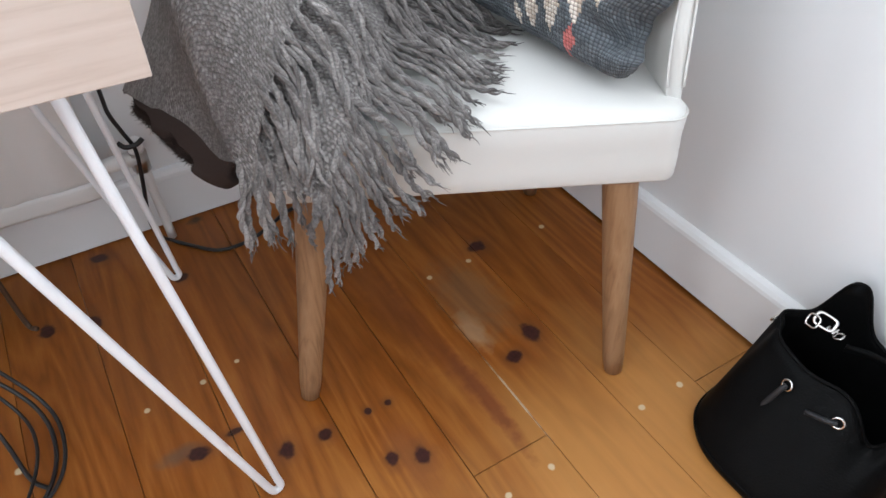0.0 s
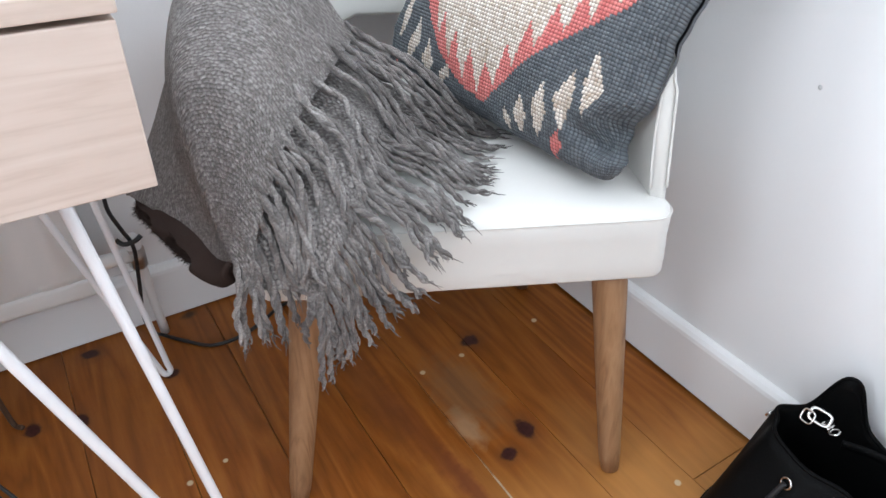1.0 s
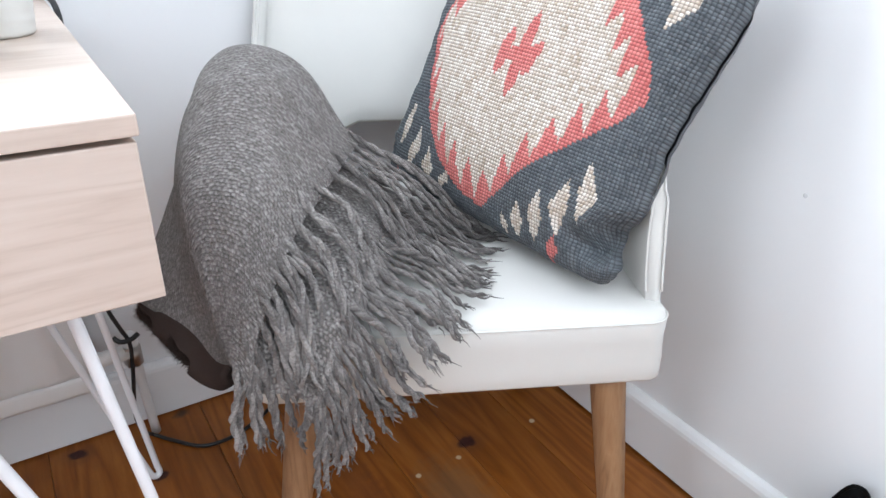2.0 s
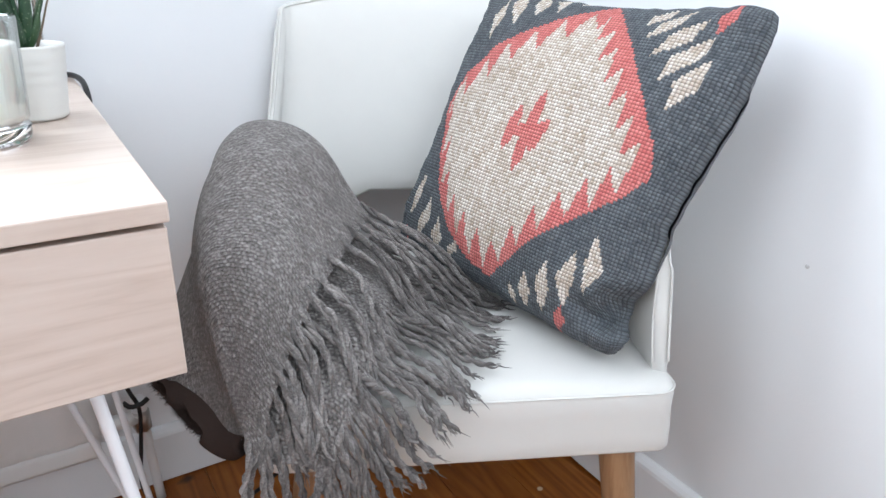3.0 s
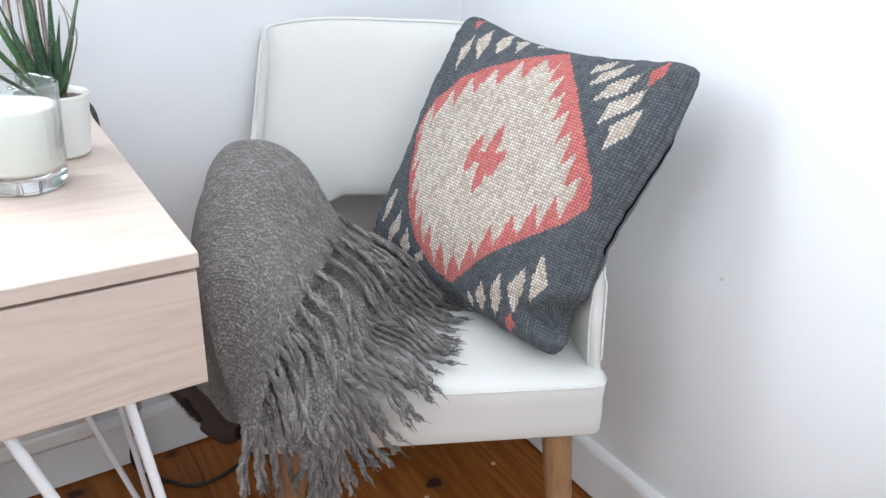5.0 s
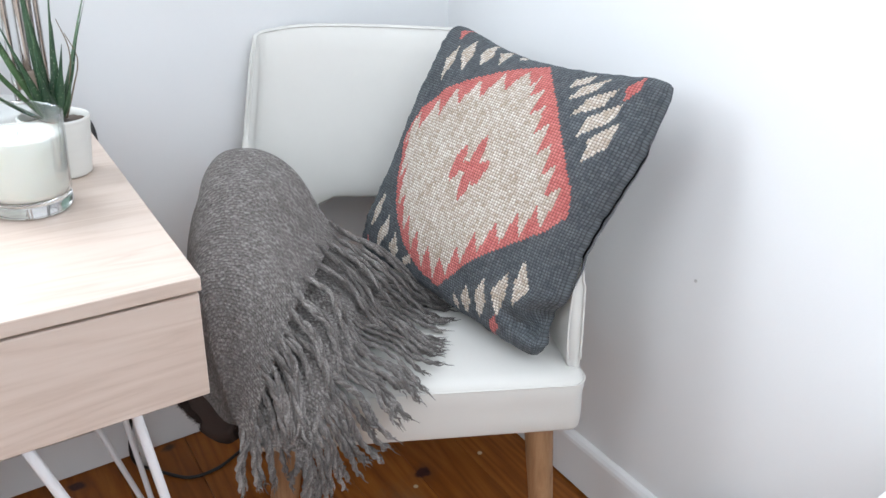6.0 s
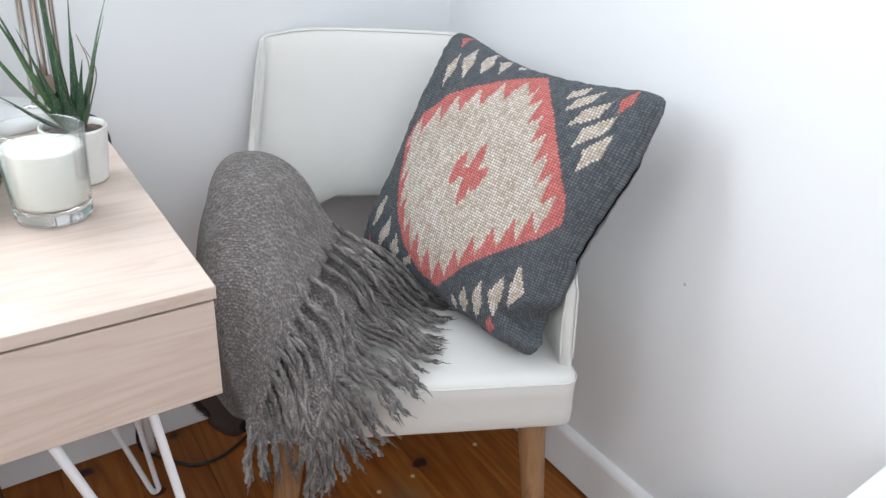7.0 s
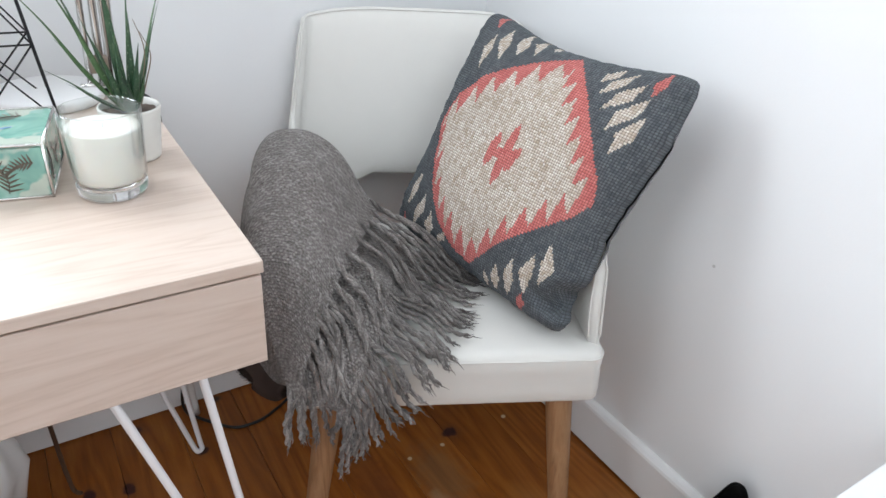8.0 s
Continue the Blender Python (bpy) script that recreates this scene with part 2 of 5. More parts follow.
def kilim(name, base, light):
    """Coarse flat weave: stitches in rows, from the cushion's UV."""
    m = mat(name, base, 0.9)
    k = Net(m)
    uv = k.coords("UV")
    sep = k.n.new("ShaderNodeSeparateXYZ")
    k.put(sep.inputs[0], uv)
    u = k.math("MULTIPLY", sep.outputs[0], 104.0)
    v = k.math("MULTIPLY", sep.outputs[1], 104.0)
    row = k.math("FLOOR", v)
    su = k.math("ABSOLUTE", k.math("SINE", k.math("MULTIPLY", u, math.pi)))
    sv = k.math("ABSOLUTE", k.math("SINE", k.math("MULTIPLY", v, math.pi)))
    stitch = k.math("MULTIPLY", k.math("POWER", su, 0.6), k.math("POWER", sv, 0.6))
    cell = k.n.new("ShaderNodeTexWhiteNoise")
    cell.noise_dimensions = "2D"
    comb = k.n.new("ShaderNodeCombineXYZ")
    k.put(comb.inputs[0], k.math("FLOOR", u)), k.put(comb.inputs[1], row)
    k.put(cell.inputs["Vector"], comb.outputs[0])
    streak = k.noise(k.mapped(uv, (7, 1.4, 1)), 6, 4, 0.75)
    tone = k.math("ADD", k.math("MULTIPLY", cell.outputs[0], 0.28), k.math("MULTIPLY", streak, 0.72))
    tone = k.span(tone, 0.32, 0.68)
    col = k.mix(tone, base, light)
    # shade in the grooves between stitches, put into the colour
    k.base(k.mix(k.span(stitch, 0.1, 0.75, 0.85, 0.0), col, tuple(c * 0.36 for c in base)))
    k.normal(k.bump(stitch, 0.7, 0.002))
    return m


charcoal_weave = kilim("charcoal_weave", (0.078, 0.089, 0.100), (0.150, 0.166, 0.180))
coral_weave = kilim("coral_weave", (0.56, 0.140, 0.130), (0.73, 0.25, 0.225))
cream_weave = kilim("cream_weave", (0.50, 0.40, 0.31), (0.82, 0.765, 0.70))
navy_cloth = cloth("navy_cotton", (0.012, 0.016, 0.024), 600)


def leather(name, base):
    m = mat(name, base, 0.5)
    m.node_tree.nodes["Principled BSDF"].inputs["Specular IOR Level"].default_value = 0.06
    k = Net(m)
    p = k.coords("Object")
    vor = k.n.new("ShaderNodeTexVoronoi")
    k.put(vor.inputs["Vector"], p)
    vor.inputs["Scale"].default_value = 420
    w = k.noise(p, 7, 4)
    k.rough(k.span(w, 0.3, 0.7, 0.42, 0.62))
    k.normal(k.bump(vor.outputs["Distance"], 0.25, 0.0008, k.bump(w, 0.3, 0.01)))
    return m


black_leather = leather("black_leather", (0.0035, 0.0035, 0.0036))
strap_leather = leather("strap_leather", (0.020, 0.020, 0.022))
strap_leather.node_tree.nodes["Principled BSDF"].inputs["Specular IOR Level"].default_value = 0.35
chrome = mat("chrome", (0.75, 0.74, 0.72), 0.16, 1.0)
steel = mat("brushed_steel", (0.55, 0.54, 0.52), 0.3, 1.0)
brass_joint = mat("tan_joint", (0.20, 0.155, 0.12), 0.5)
black_rubber = mat("black_cable", (0.012, 0.012, 0.013), 0.45)
brown_cable = mat("brown_cord", (0.07, 0.035, 0.018), 0.6)
black_wire = mat("black_wire", (0.02, 0.02, 0.022), 0.4, 0.6)
dark_blue = painted("dark_blue_frame", (0.03, 0.045, 0.07), 0.35, 0.05)
glass = mat("clear_glass", (1, 1, 1), 0.02)
glass.node_tree.nodes["Principled BSDF"].inputs["Transmission Weight"].default_value = 1.0
glass.node_tree.nodes["Principled BSDF"].inputs["IOR"].default_value = 1.42
thin_glass = bpy.data.materials.new("thin_glass")
thin_glass.use_nodes = True
tg = thin_glass.node_tree
tg.nodes.remove(tg.nodes["Principled BSDF"])
clear, shine, both, fres = (tg.nodes.new("ShaderNode" + x) for x in ("BsdfTransparent", "BsdfGlossy", "MixShader", "LayerWeight"))
clear.inputs[0].default_value = (0.96, 0.975, 0.97, 1)
shine.inputs["Roughness"].default_value = 0.03
fres.inputs[0].default_value = 0.2
tg.links.new(fres.outputs["Facing"], both.inputs[0]), tg.links.new(clear.outputs[0], both.inputs[1]), tg.links.new(shine.outputs[0], both.inputs[2])
tg.links.new(both.outputs[0], tg.nodes["Material Output"].inputs[0])
wax = mat("white_wax", (0.83, 0.81, 0.76), 0.45)
wax.node_tree.nodes["Principled BSDF"].inputs["Subsurface Weight"].default_value = 0.3
wax.node_tree.nodes["Principled BSDF"].inputs["Subsurface Radius"].default_value = (0.01, 0.008, 0.006)
ceramic = painted("pale_ceramic", (0.72, 0.71, 0.67), 0.45, 0.2)
worn_plaster = painted("worn_plaster", (0.58, 0.58, 0.58), 0.8)
soil = cloth("potting_soil", (0.06, 0.035, 0.022), 300, 0.95, 1.0, 0.5)
white_plastic = painted("white_plastic", (0.80, 0.80, 0.80), 0.4, 0.05)
paper = painted("white_sack", (0.74, 0.76, 0.76), 0.6, 0.2)
leaf_mat = mat("aloe_leaf", (0.035, 0.10, 0.04), 0.4)
dry_stem = cloth("dry_stem", (0.20, 0.15, 0.10), 400, 0.8, 0.3, 0.3)
kk = Net(leaf_mat)
leaf_tone = kk.ramp(kk.noise(kk.mapped(kk.coords("Object"), (60, 60, 18)), 1.5, 3), [(0.3, (0.016, 0.044, 0.024)), (0.62, (0.032, 0.082, 0.036)), (0.8, (0.085, 0.15, 0.07))])
leaf_tone = kk.mix(kk.span(kk.n.new("ShaderNodeObjectInfo").outputs["Random"], 0.45, 1.0, 0.0, 0.6), leaf_tone, (0.075, 0.145, 0.045))
leaf_tone = kk.mix(kk.span(kk.noise(kk.coords("Object"), 420, 1), 0.64, 0.70, 0.0, 0.55), leaf_tone, (0.30, 0.36, 0.24))
kk.base(leaf_tone)


def printed(name):
    """Turquoise paper with dark palm fronds, under glass."""
    m = mat(name, (0.3, 0.6, 0.52), 0.12)
    k = Net(m)
    p = k.coords("Object")
    warp = k.noise(p, 16, 3, 0.6, 1.2)
    add = k.n.new("ShaderNodeVectorMath")
    sc = k.n.new("ShaderNodeVectorMath")
    sc.operation = "SCALE"
    k.put(sc.inputs[0], k.n.new("ShaderNodeTexNoise").outputs[1])
    sc.inputs[3].default_value = 0.02
    k.put(add.inputs[0], p), k.put(add.inputs[1], sc.outputs[0])
    ground = k.ramp(warp, [(0.3, (0.12, 0.28, 0.25)), (0.55, (0.21, 0.40, 0.33)), (0.75, (0.33, 0.48, 0.44))])
    pale = k.span(k.noise(k.mapped(p, (1, 1, 1), (0.3, 0.1, 0)), 30, 2), 0.55, 0.6, 0, 0.7)
    ground = k.mix(pale, ground, (0.50, 0.50, 0.43))
    k.base(ground)
    return m


frond_print = printed("mint_print")
frond_ink = cloth("frond_ink", (0.075, 0.062, 0.045), 300, 0.3, 0.1, 0.4)
blue_ink = cloth("blue_ink", (0.05, 0.17, 0.42), 300, 0.3, 0.1, 0.4)

# ---- mesh helpers ----


def part(name, bm, material, parent=None, label="", smooth=True):
    """Links a bmesh as one mesh object under a thing or a part."""
    me = bpy.data.meshes.new(name)
    bmesh.ops.recalc_face_normals(bm, faces=bm.faces)
    bm.to_mesh(me)
    bm.free()
    for x in material if isinstance(material, (list, tuple)) else (material,):
        me.materials.append(x)
    if smooth:
        me.shade_smooth()
    ob = new(name, me)
    if parent:
        ob.parent = parent
    if label:
        tagged(ob, label)
    return ob


def thing(name, m, label, category, group="", kind=""):
    ob = new(name)
    ob.matrix_world = m
    ob.empty_display_size = 0.05
    return tagged(ob, label, category, group, kind)


def box(x0, x1, y0, y1, z0, z1, bevel=0.0, seg=2, bm=None):
    b = bmesh.new()
    bmesh.ops.create_cube(b, size=1, matrix=Matrix.Translation(((x0 + x1) / 2, (y0 + y1) / 2, (z0 + z1) / 2)) @ Matrix.Diagonal((x1 - x0, y1 - y0, z1 - z0, 1)))
    if bevel:
        bmesh.ops.bevel(b, geom=b.edges[:], offset=bevel, segments=seg, affect="EDGES", profile=0.6)
    if bm is None:
        return b
    merge(bm, b)
    return bm


def merge(bm, other):
    tmp = bpy.data.meshes.new("tmp")
    other.to_mesh(tmp)
    other.free()
    bm.from_mesh(tmp)
    bpy.data.meshes.remove(tmp)


def spline(pts, n):
    """Catmull-Rom through pts, n samples."""
    pts = [Vector(p) for p in pts]
    p = [2 * pts[0] - pts[1], *pts, 2 * pts[-1] - pts[-2]]
    out = []
    for i in range(n):
        s = i / (n - 1) * (len(pts) - 1)
        k = min(int(s), len(pts) - 2)
        t = s - k
        a, b, c, d = p[k:k + 4]
        out.append(0.5 * (2 * b + (c - a) * t + (2 * a - 5 * b + 4 * c - d) * t * t + (3 * b - a - 3 * c + d) * t ** 3))
    return out


def tube(path, radius, sides=8, bm=None, caps=True):
    """A round rod along path; radius: a number or a function of 0..1."""
    bm = bm or bmesh.new()
    rings, n = [], len(path)
    side = None
    for i, p in enumerate(path):
        d = (path[min(i + 1, n - 1)] - path[max(i - 1, 0)]).normalized()
        if side is None:
            side = d.orthogonal().normalized()
        side = (side - d * side.dot(d)).normalized()
        up = d.cross(side)
        r = radius(i / (n - 1)) if callable(radius) else radius
        rings.append([bm.verts.new(p + r * (math.cos(a) * side + math.sin(a) * up)) for a in (2 * math.pi * j / sides for j in range(sides))])
    for a, b in zip(rings, rings[1:]):
        for j in range(sides):
            bm.faces.new((a[j], a[(j + 1) % sides], b[(j + 1) % sides], b[j]))
    if caps:
        bm.faces.new(rings[0][::-1]), bm.faces.new(rings[-1])
    return bm


def lathe(profile, sides=48, close=False, shape=None):
    """Turns (r, z) pairs about z. shape(angle, r, z) may move a point."""
    bm = bmesh.new()
    rings = []
    for r, z in profile:
        ring = []
        for j in range(sides):
            a = 2 * math.pi * j / sides
            ring.append(bm.verts.new(shape(a, r, z) if shape else (r * math.cos(a), r * math.sin(a), z)))
        rings.append(ring)
    for a, b in zip(rings, rings[1:]):
        for j in range(sides):
            bm.faces.new((a[j], a[(j + 1) % sides], b[(j + 1) % sides], b[j]))
    if close:
        bm.faces.new(rings[0][::-1]), bm.faces.new(rings[-1])
    return bm


def sheet(rows, thick=0.0, bm=None, wrap=False):
    """A skin over a grid of points."""
    bm = bm or bmesh.new()
    vs = [[bm.verts.new(p) for p in row] for row in rows]
    for a, b in zip(vs, vs[1:]):
        for j in range(len(a) - (0 if wrap else 1)):
            k = (j + 1) % len(a)
            bm.faces.new((a[j], a[k], b[k], b[j]))
    if thick:
        n, m = len(vs), len(vs[0])
        low = []
        for i in range(n):
            row = []
            for j in range(m):
                du = vs[min(i + 1, n - 1)][j].co - vs[max(i - 1, 0)][j].co
                dv = vs[i][min(j + 1, m - 1)].co - vs[i][max(j - 1, 0)].co
                row.append(bm.verts.new(vs[i][j].co - du.cross(dv).normalized() * thick))
            low.append(row)
        for a, b in zip(low, low[1:]):
            for j in range(m - 1):
                bm.faces.new((a[j], b[j], b[j + 1], a[j + 1]))
        for i in range(n - 1):
            bm.faces.new((vs[i][0], vs[i + 1][0], low[i + 1][0], low[i][0]))
            bm.faces.new((vs[i][-1], low[i][-1], low[i + 1][-1], vs[i + 1][-1]))
        for j in range(m - 1):
            bm.faces.new((vs[0][j], low[0][j], low[0][j + 1], vs[0][j + 1]))
            bm.faces.new((vs[-1][j], vs[-1][j + 1], low[-1][j + 1], low[-1][j]))
    return bm


def ease(a, b, x):
    t = min(1, max(0, (x - a) / (b - a)))
    return t * t * (3 - 2 * t)


def table(pairs, x):
    """Straight lines between (x, y) pairs."""
    if x <= pairs[0][0]:
        return pairs[0][1]
    for (a, p), (b, q) in zip(pairs, pairs[1:]):
        if x <= b:
            return p + (q - p) * (x - a) / (b - a)
    return pairs[-1][1]


# ---- the room ----


def wall(name, along, at, out, lo, hi, hole=None):
    """A wall of thickness 0.2 outside the plane `at`, with at most one opening."""
    bm = bmesh.new()
    a, b = sorted((at, at + 0.2 * out))

    def slab(u0, u1, z0, z1):
        if along == "x":
            box(u0, u1, a, b, z0, z1, bm=bm)
        else:
            box(a, b, u0, u1, z0, z1, bm=bm)
    if hole:
        u0, u1, z0, z1 = hole
        slab(lo, u0, -0.05, CEIL), slab(u1, hi, -0.05, CEIL), slab(u0, u1, -0.05, z0), slab(u0, u1, z1, CEIL)
    else:
        slab(lo, hi, -0.05, CEIL)
    ob = part(name, bm, wall_paint, smooth=False)
    return tagged(ob, "smooth white painted plaster wall", "wall", kind="structure")


wall("wall_back", "x", BACK_Y, 1, LEFT_X - 0.2, RIGHT_X + 0.2, WIN_B)
wall("wall_right", "y", RIGHT_X, 1, FRONT_Y, BACK_Y)
wall("wall_left", "y", LEFT_X, -1, FRONT_Y, BACK_Y, WIN_L)
wall("wall_front", "x", FRONT_Y, -1, LEFT_X - 0.2, RIGHT_X + 0.2, WIN_F)
tagged(part("ceiling", box(LEFT_X - 0.2, RIGHT_X + 0.2, FRONT_Y - 0.2, BACK_Y + 0.2, CEIL, CEIL + 0.15), ceiling_paint, smooth=False), "flat white painted ceiling", "ceiling", kind="structure")
tagged(part("plaster_nick", lathe([(0.0, 0), (0.003, 0), (0.0022, 0.0006), (0.0, 0.0008)], 10), worn_plaster), "small grey chip in the wall paint", "wall chip", kind="structure").matrix_world = pose(RIGHT_X, 0.764, 0.543, 0, -90, 0)


def window(name, hole, m, inner):
    u0, u1, z0, z1 = hole
    w = thing(name, m, "unseen white framed window letting in daylight", "window", kind="structure")
    f = bmesh.new()
    for a in ((u0, u1, z0, z0 + 0.06), (u0, u1, z1 - 0.06, z1), (u0, u0 + 0.06, z0 + 0.06, z1 - 0.06), (u1 - 0.06, u1, z0 + 0.06, z1 - 0.06), ((u0 + u1) / 2 - 0.025, (u0 + u1) / 2 + 0.025, z0 + 0.06, z1 - 0.06)):
        box(a[0], a[1], -0.03, 0.03, a[2], a[3], 0.004, bm=f)
    part("window_frame", f, trim_paint, w, smooth=False)
    mid = (u0 + u1) / 2
    for a, b in ((u0 + 0.06, mid - 0.025), (mid + 0.025, u1 - 0.06)):
        pane = part("pane", box(a, b, -0.004, 0.004, z0 + 0.06, z1 - 0.06), glass, w, "clear glass pane", smooth=False)
        pane.visible_shadow = False
    part("window_sill", box(u0 - 0.04, u1 + 0.04, min(0, inner), max(0, inner), z0 - 0.03, z0 - 0.002, 0.006), trim_paint, w, smooth=False)


window("window_1", WIN_B, pose(0, BACK_Y + 0.06, 0), -0.16)
# two more windows, added out of view to hold the fill lamps
window("added_window_left", WIN_L, pose(LEFT_X - 0.06, 0, 0, 0, 0, 90), -0.16)
window("added_window_front", WIN_F, pose(0, FRONT_Y - 0.06, 0), 0.16)


def baseboard(a, b, out):
    """A plain board with an eased top edge."""
    a, b = Vector((*a, 0)), Vector((*b, 0))
    out = Vector((*out, 0))
    prof = [(0, 0.004), (0.016, 0.004), (0.016, 0.098), (0.0145, 0.104), (0.010, 0.110), (0.004, 0.113), (0, 0.113)]
    bm = sheet([[p + out * d + Vector((0, 0, z)) for d, z in prof] for p in (a, b)])
    ob = part("baseboard", bm, trim_paint, smooth=False)
    return tagged(ob, "white gloss painted wooden baseboard along the wall", "baseboard", kind="structure")


baseboard((LEFT_X, BACK_Y), (RIGHT_X, BACK_Y), (0, -1))
baseboard((RIGHT_X, BACK_Y - 0.016), (RIGHT_X, FRONT_Y), (-1, 0))
baseboard((LEFT_X, FRONT_Y), (LEFT_X, BACK_Y - 0.016), (1, 0))
baseboard((RIGHT_X - 0.016, FRONT_Y), (LEFT_X + 0.016, FRONT_Y), (0, 1))

# ---- the chair ----
CHAIR = Matrix.Translation((0.829, 0.863, 0)) @ Matrix(((0.904, 0.428, 0, 0), (-0.428, 0.904, 0, 0), (0, 0, 1, 0), (0, 0, 0, 1)))
SEAT_Z = 0.447


def upholstered_chair(m):
    c = thing("upholstered_chair", m, "white fabric tub chair with tapered brown wooden legs", "chair")
    # seat: a padded block, a little crowned, rounded at the edges
    rows = []
    hw = 0.241
    depth = 0.44
    prof = [(0.012, 0.3445), (0.005, 0.3455), (0.003, 0.349), (0.003, 0.37), (0.000, 0.405), (-0.003, 0.428), (0.000, 0.437), (0.007, 0.443), (0.020, 0.4465), (0.05, 0.449), (0.10, 0.452), (0.17, 0.454), (0.21, 0.455)]
    loop = []
    rad = 0.024
    for cx, cy, a0 in ((hw - rad, rad, -90), (hw - rad - 0.01, depth - rad, 0), (-hw + rad + 0.01, depth - rad, 90), (-hw + rad, rad, 180)):
        for j in range(9):
            a = radians(a0 + 90 * j / 8)
            loop.append((cx, cy, math.cos(a), math.sin(a)))
    for inset, z in prof:
        row = []
        for cx, cy, ca, sa in loop:
            r = rad - inset
            if r >= 0:
                row.append(Vector((cx + ca * r, cy + sa * r, z)))
            else:
                row.append(Vector((cx * (1 + r / (hw - rad)), 0.22 + (cy - 0.22) * (1 + r / (0.22 - rad)), z)))
        for p in row:
            p.x += 0.010 * ease(0.43, 0.36, z) * ease(0.15, 0.2, p.x)
        rows.append(row)
    bm = sheet(rows, wrap=True)
    bm.faces.new([v for v in list(bm.verts)[-len(loop):]])
    bm.verts.ensure_lookup_table()
    bm.faces.new([bm.verts[i] for i in range(len(loop))][::-1])
    seat = part("seat", bm, white_cloth, c)
    seam = [Vector((cx + ca * (rad + 0.0025), cy + sa * (rad + 0.0025), 0.4335)) for cx, cy, ca, sa in loop]
    part("seat_piping", tube(seam + [seam[0]], 0.0013, 6, caps=False), white_cloth, seat)
    # wrap-round back with sloping wings
    plan = []
    inner, back, rad = 0.222, 0.455, 0.014
    for y in [0.026 + (back - rad - 0.026) * 0.5 * (1 - math.cos(math.pi * i / 33)) for i in range(34)]:
        plan.append((inner, y, 1, 0))
    for j in range(1, 17):
        a = radians(90 * j / 16)
        plan.append((inner - rad + rad * math.cos(a), back - rad + rad * math.sin(a), math.cos(a), math.sin(a)))
    for i in range(1, 8):
        plan.append((inner - rad - (inner - rad) * i / 7, back, 0, 1))
    plan += [(-x * 1.045, y, -nx, ny) for x, y, nx, ny in plan[-2::-1]]
    top = [(0.026, 0.575), (0.030, 0.592), (0.040, 0.602), (0.065, 0.608), (0.11, 0.616), (0.30, 0.640), (0.425, 0.655), (0.430, 0.74), (0.434, 0.812), (0.440, 0.822), (0.448, 0.825), (0.455, 0.826)]
    th = 0.014
    inside, outside = [], []
    crest_f, crest_b = [], []
    for x, y, nx, ny in plan:
        zt = table(top, y) + (0.012 * (1 - abs(x / 0.211) ** 4) if y > 0.42 else 0)
        zb = 0.425 + 0.111 * ease(0.195, 0.10, abs(x)) * (1 if y > 0.4 else 0)
        ri, ro = [], []
        for i in range(15):
            t = i / 14
            z = zb + (zt - zb) * t
            lean = (z - 0.44) * 0.23
            pad = 0.007 * math.sin(math.pi * min(1, max(0, t))) ** 0.6
            edge = 0.004 * (max(0, (t - 0.93) / 0.07) ** 2 + max(0, (0.05 - t) / 0.05) ** 2)
            x1 = x * (1 + 0.55 * max(0, 0.82 - z) * ease(0.22, 0.43, y)) - (0.055 * ease(0.25, 0.45, y) * ease(0.1, 0.2, x) if x > 0 else 0)
            ri.append(Vector((x1 - nx * (pad - edge), y + lean - ny * (pad - edge), z)))
            ro.append(Vector((x1 + nx * (th - edge), y + lean + ny * (th - edge), z)))
        inside.append(ri), outside.append(ro)
        crest_f.append(ri[-1] + Vector((nx, ny, 0)) * 0.001)
        crest_b.append(ro[-1])
    ring = []
    for a, b in zip(inside, outside):
        mt = (a[-1] + b[-1]) / 2 + Vector((0, 0, 0.004))
        mb = (a[0] + b[0]) / 2 - Vector((0, 0, 0.006))
        ring.append([*a, mt, *b[::-1], mb])
    bm = sheet(ring, wrap=True)
    bm.verts.ensure_lookup_table()
    k = len(ring[0])
    bm.faces.new([bm.verts[i] for i in range(k)])
    bm.faces.new([bm.verts[len(bm.verts) - k + i] for i in range(k)][::-1])
    shell = part("backrest", bm, white_cloth, c)
    for crest, off in ((crest_f, 0.003), (crest_b, -0.002)):
        which = inside if crest is crest_f else outside
        path = [p for p in which[0][3:]] + crest[1:-1] + [p for p in which[-1][3:]][::-1]
        path = [p + Vector((0, -0.002, 0)) for p in path]
        part("piping", tube(path, 0.0015, 6), white_cloth, shell, "white fabric piping")
    # legs
    for x, y, tx, ty in ((0.190, 0.045, 0.2268, -0.006), (-0.182, 0.045, -0.2268, -0.006), (0.16, 0.36, 0.19, 0.44), (-0.16, 0.36, -0.19, 0.44)):
        path = [Vector((x + (tx - x) * t, y + (ty - y) * t, 0.352 * (1 - t))) for t in [i / 12 for i in range(13)]]
        leg = part("leg", tube(path, lambda t: 0.0235 - 0.0085 * t - 0.002 * max(0, (t - 0.97) / 0.03), 20), leg_wood, c, "tapered brown wooden leg")
    return c


upholstered_chair(CHAIR)

# ---- the throw over the chair's wing ----
HEM = [(-0.125, 0.232, 0.588), (-0.150, 0.140, 0.590), (-0.184, 0.040, 0.570), (-0.205, -0.012, 0.543), (-0.222, -0.046, 0.505), (-0.236, -0.064, 0.455)]
FOOT = [(-0.360, 0.060, 0.463), (-0.335, 0.031, 0.464), (-0.315, 0.014, 0.458), (-0.290, -0.005, 0.448), (-0.268, -0.024, 0.440), (-0.241, -0.056, 0.447)]
LINING = [(-0.345, 0.028, 0.460), (-0.322, 0.006, 0.452), (-0.305, -0.014, 0.440), (-0.285, -0.024, 0.424), (-0.264, -0.036, 0.414), (-0.246, -0.046, 0.430)]
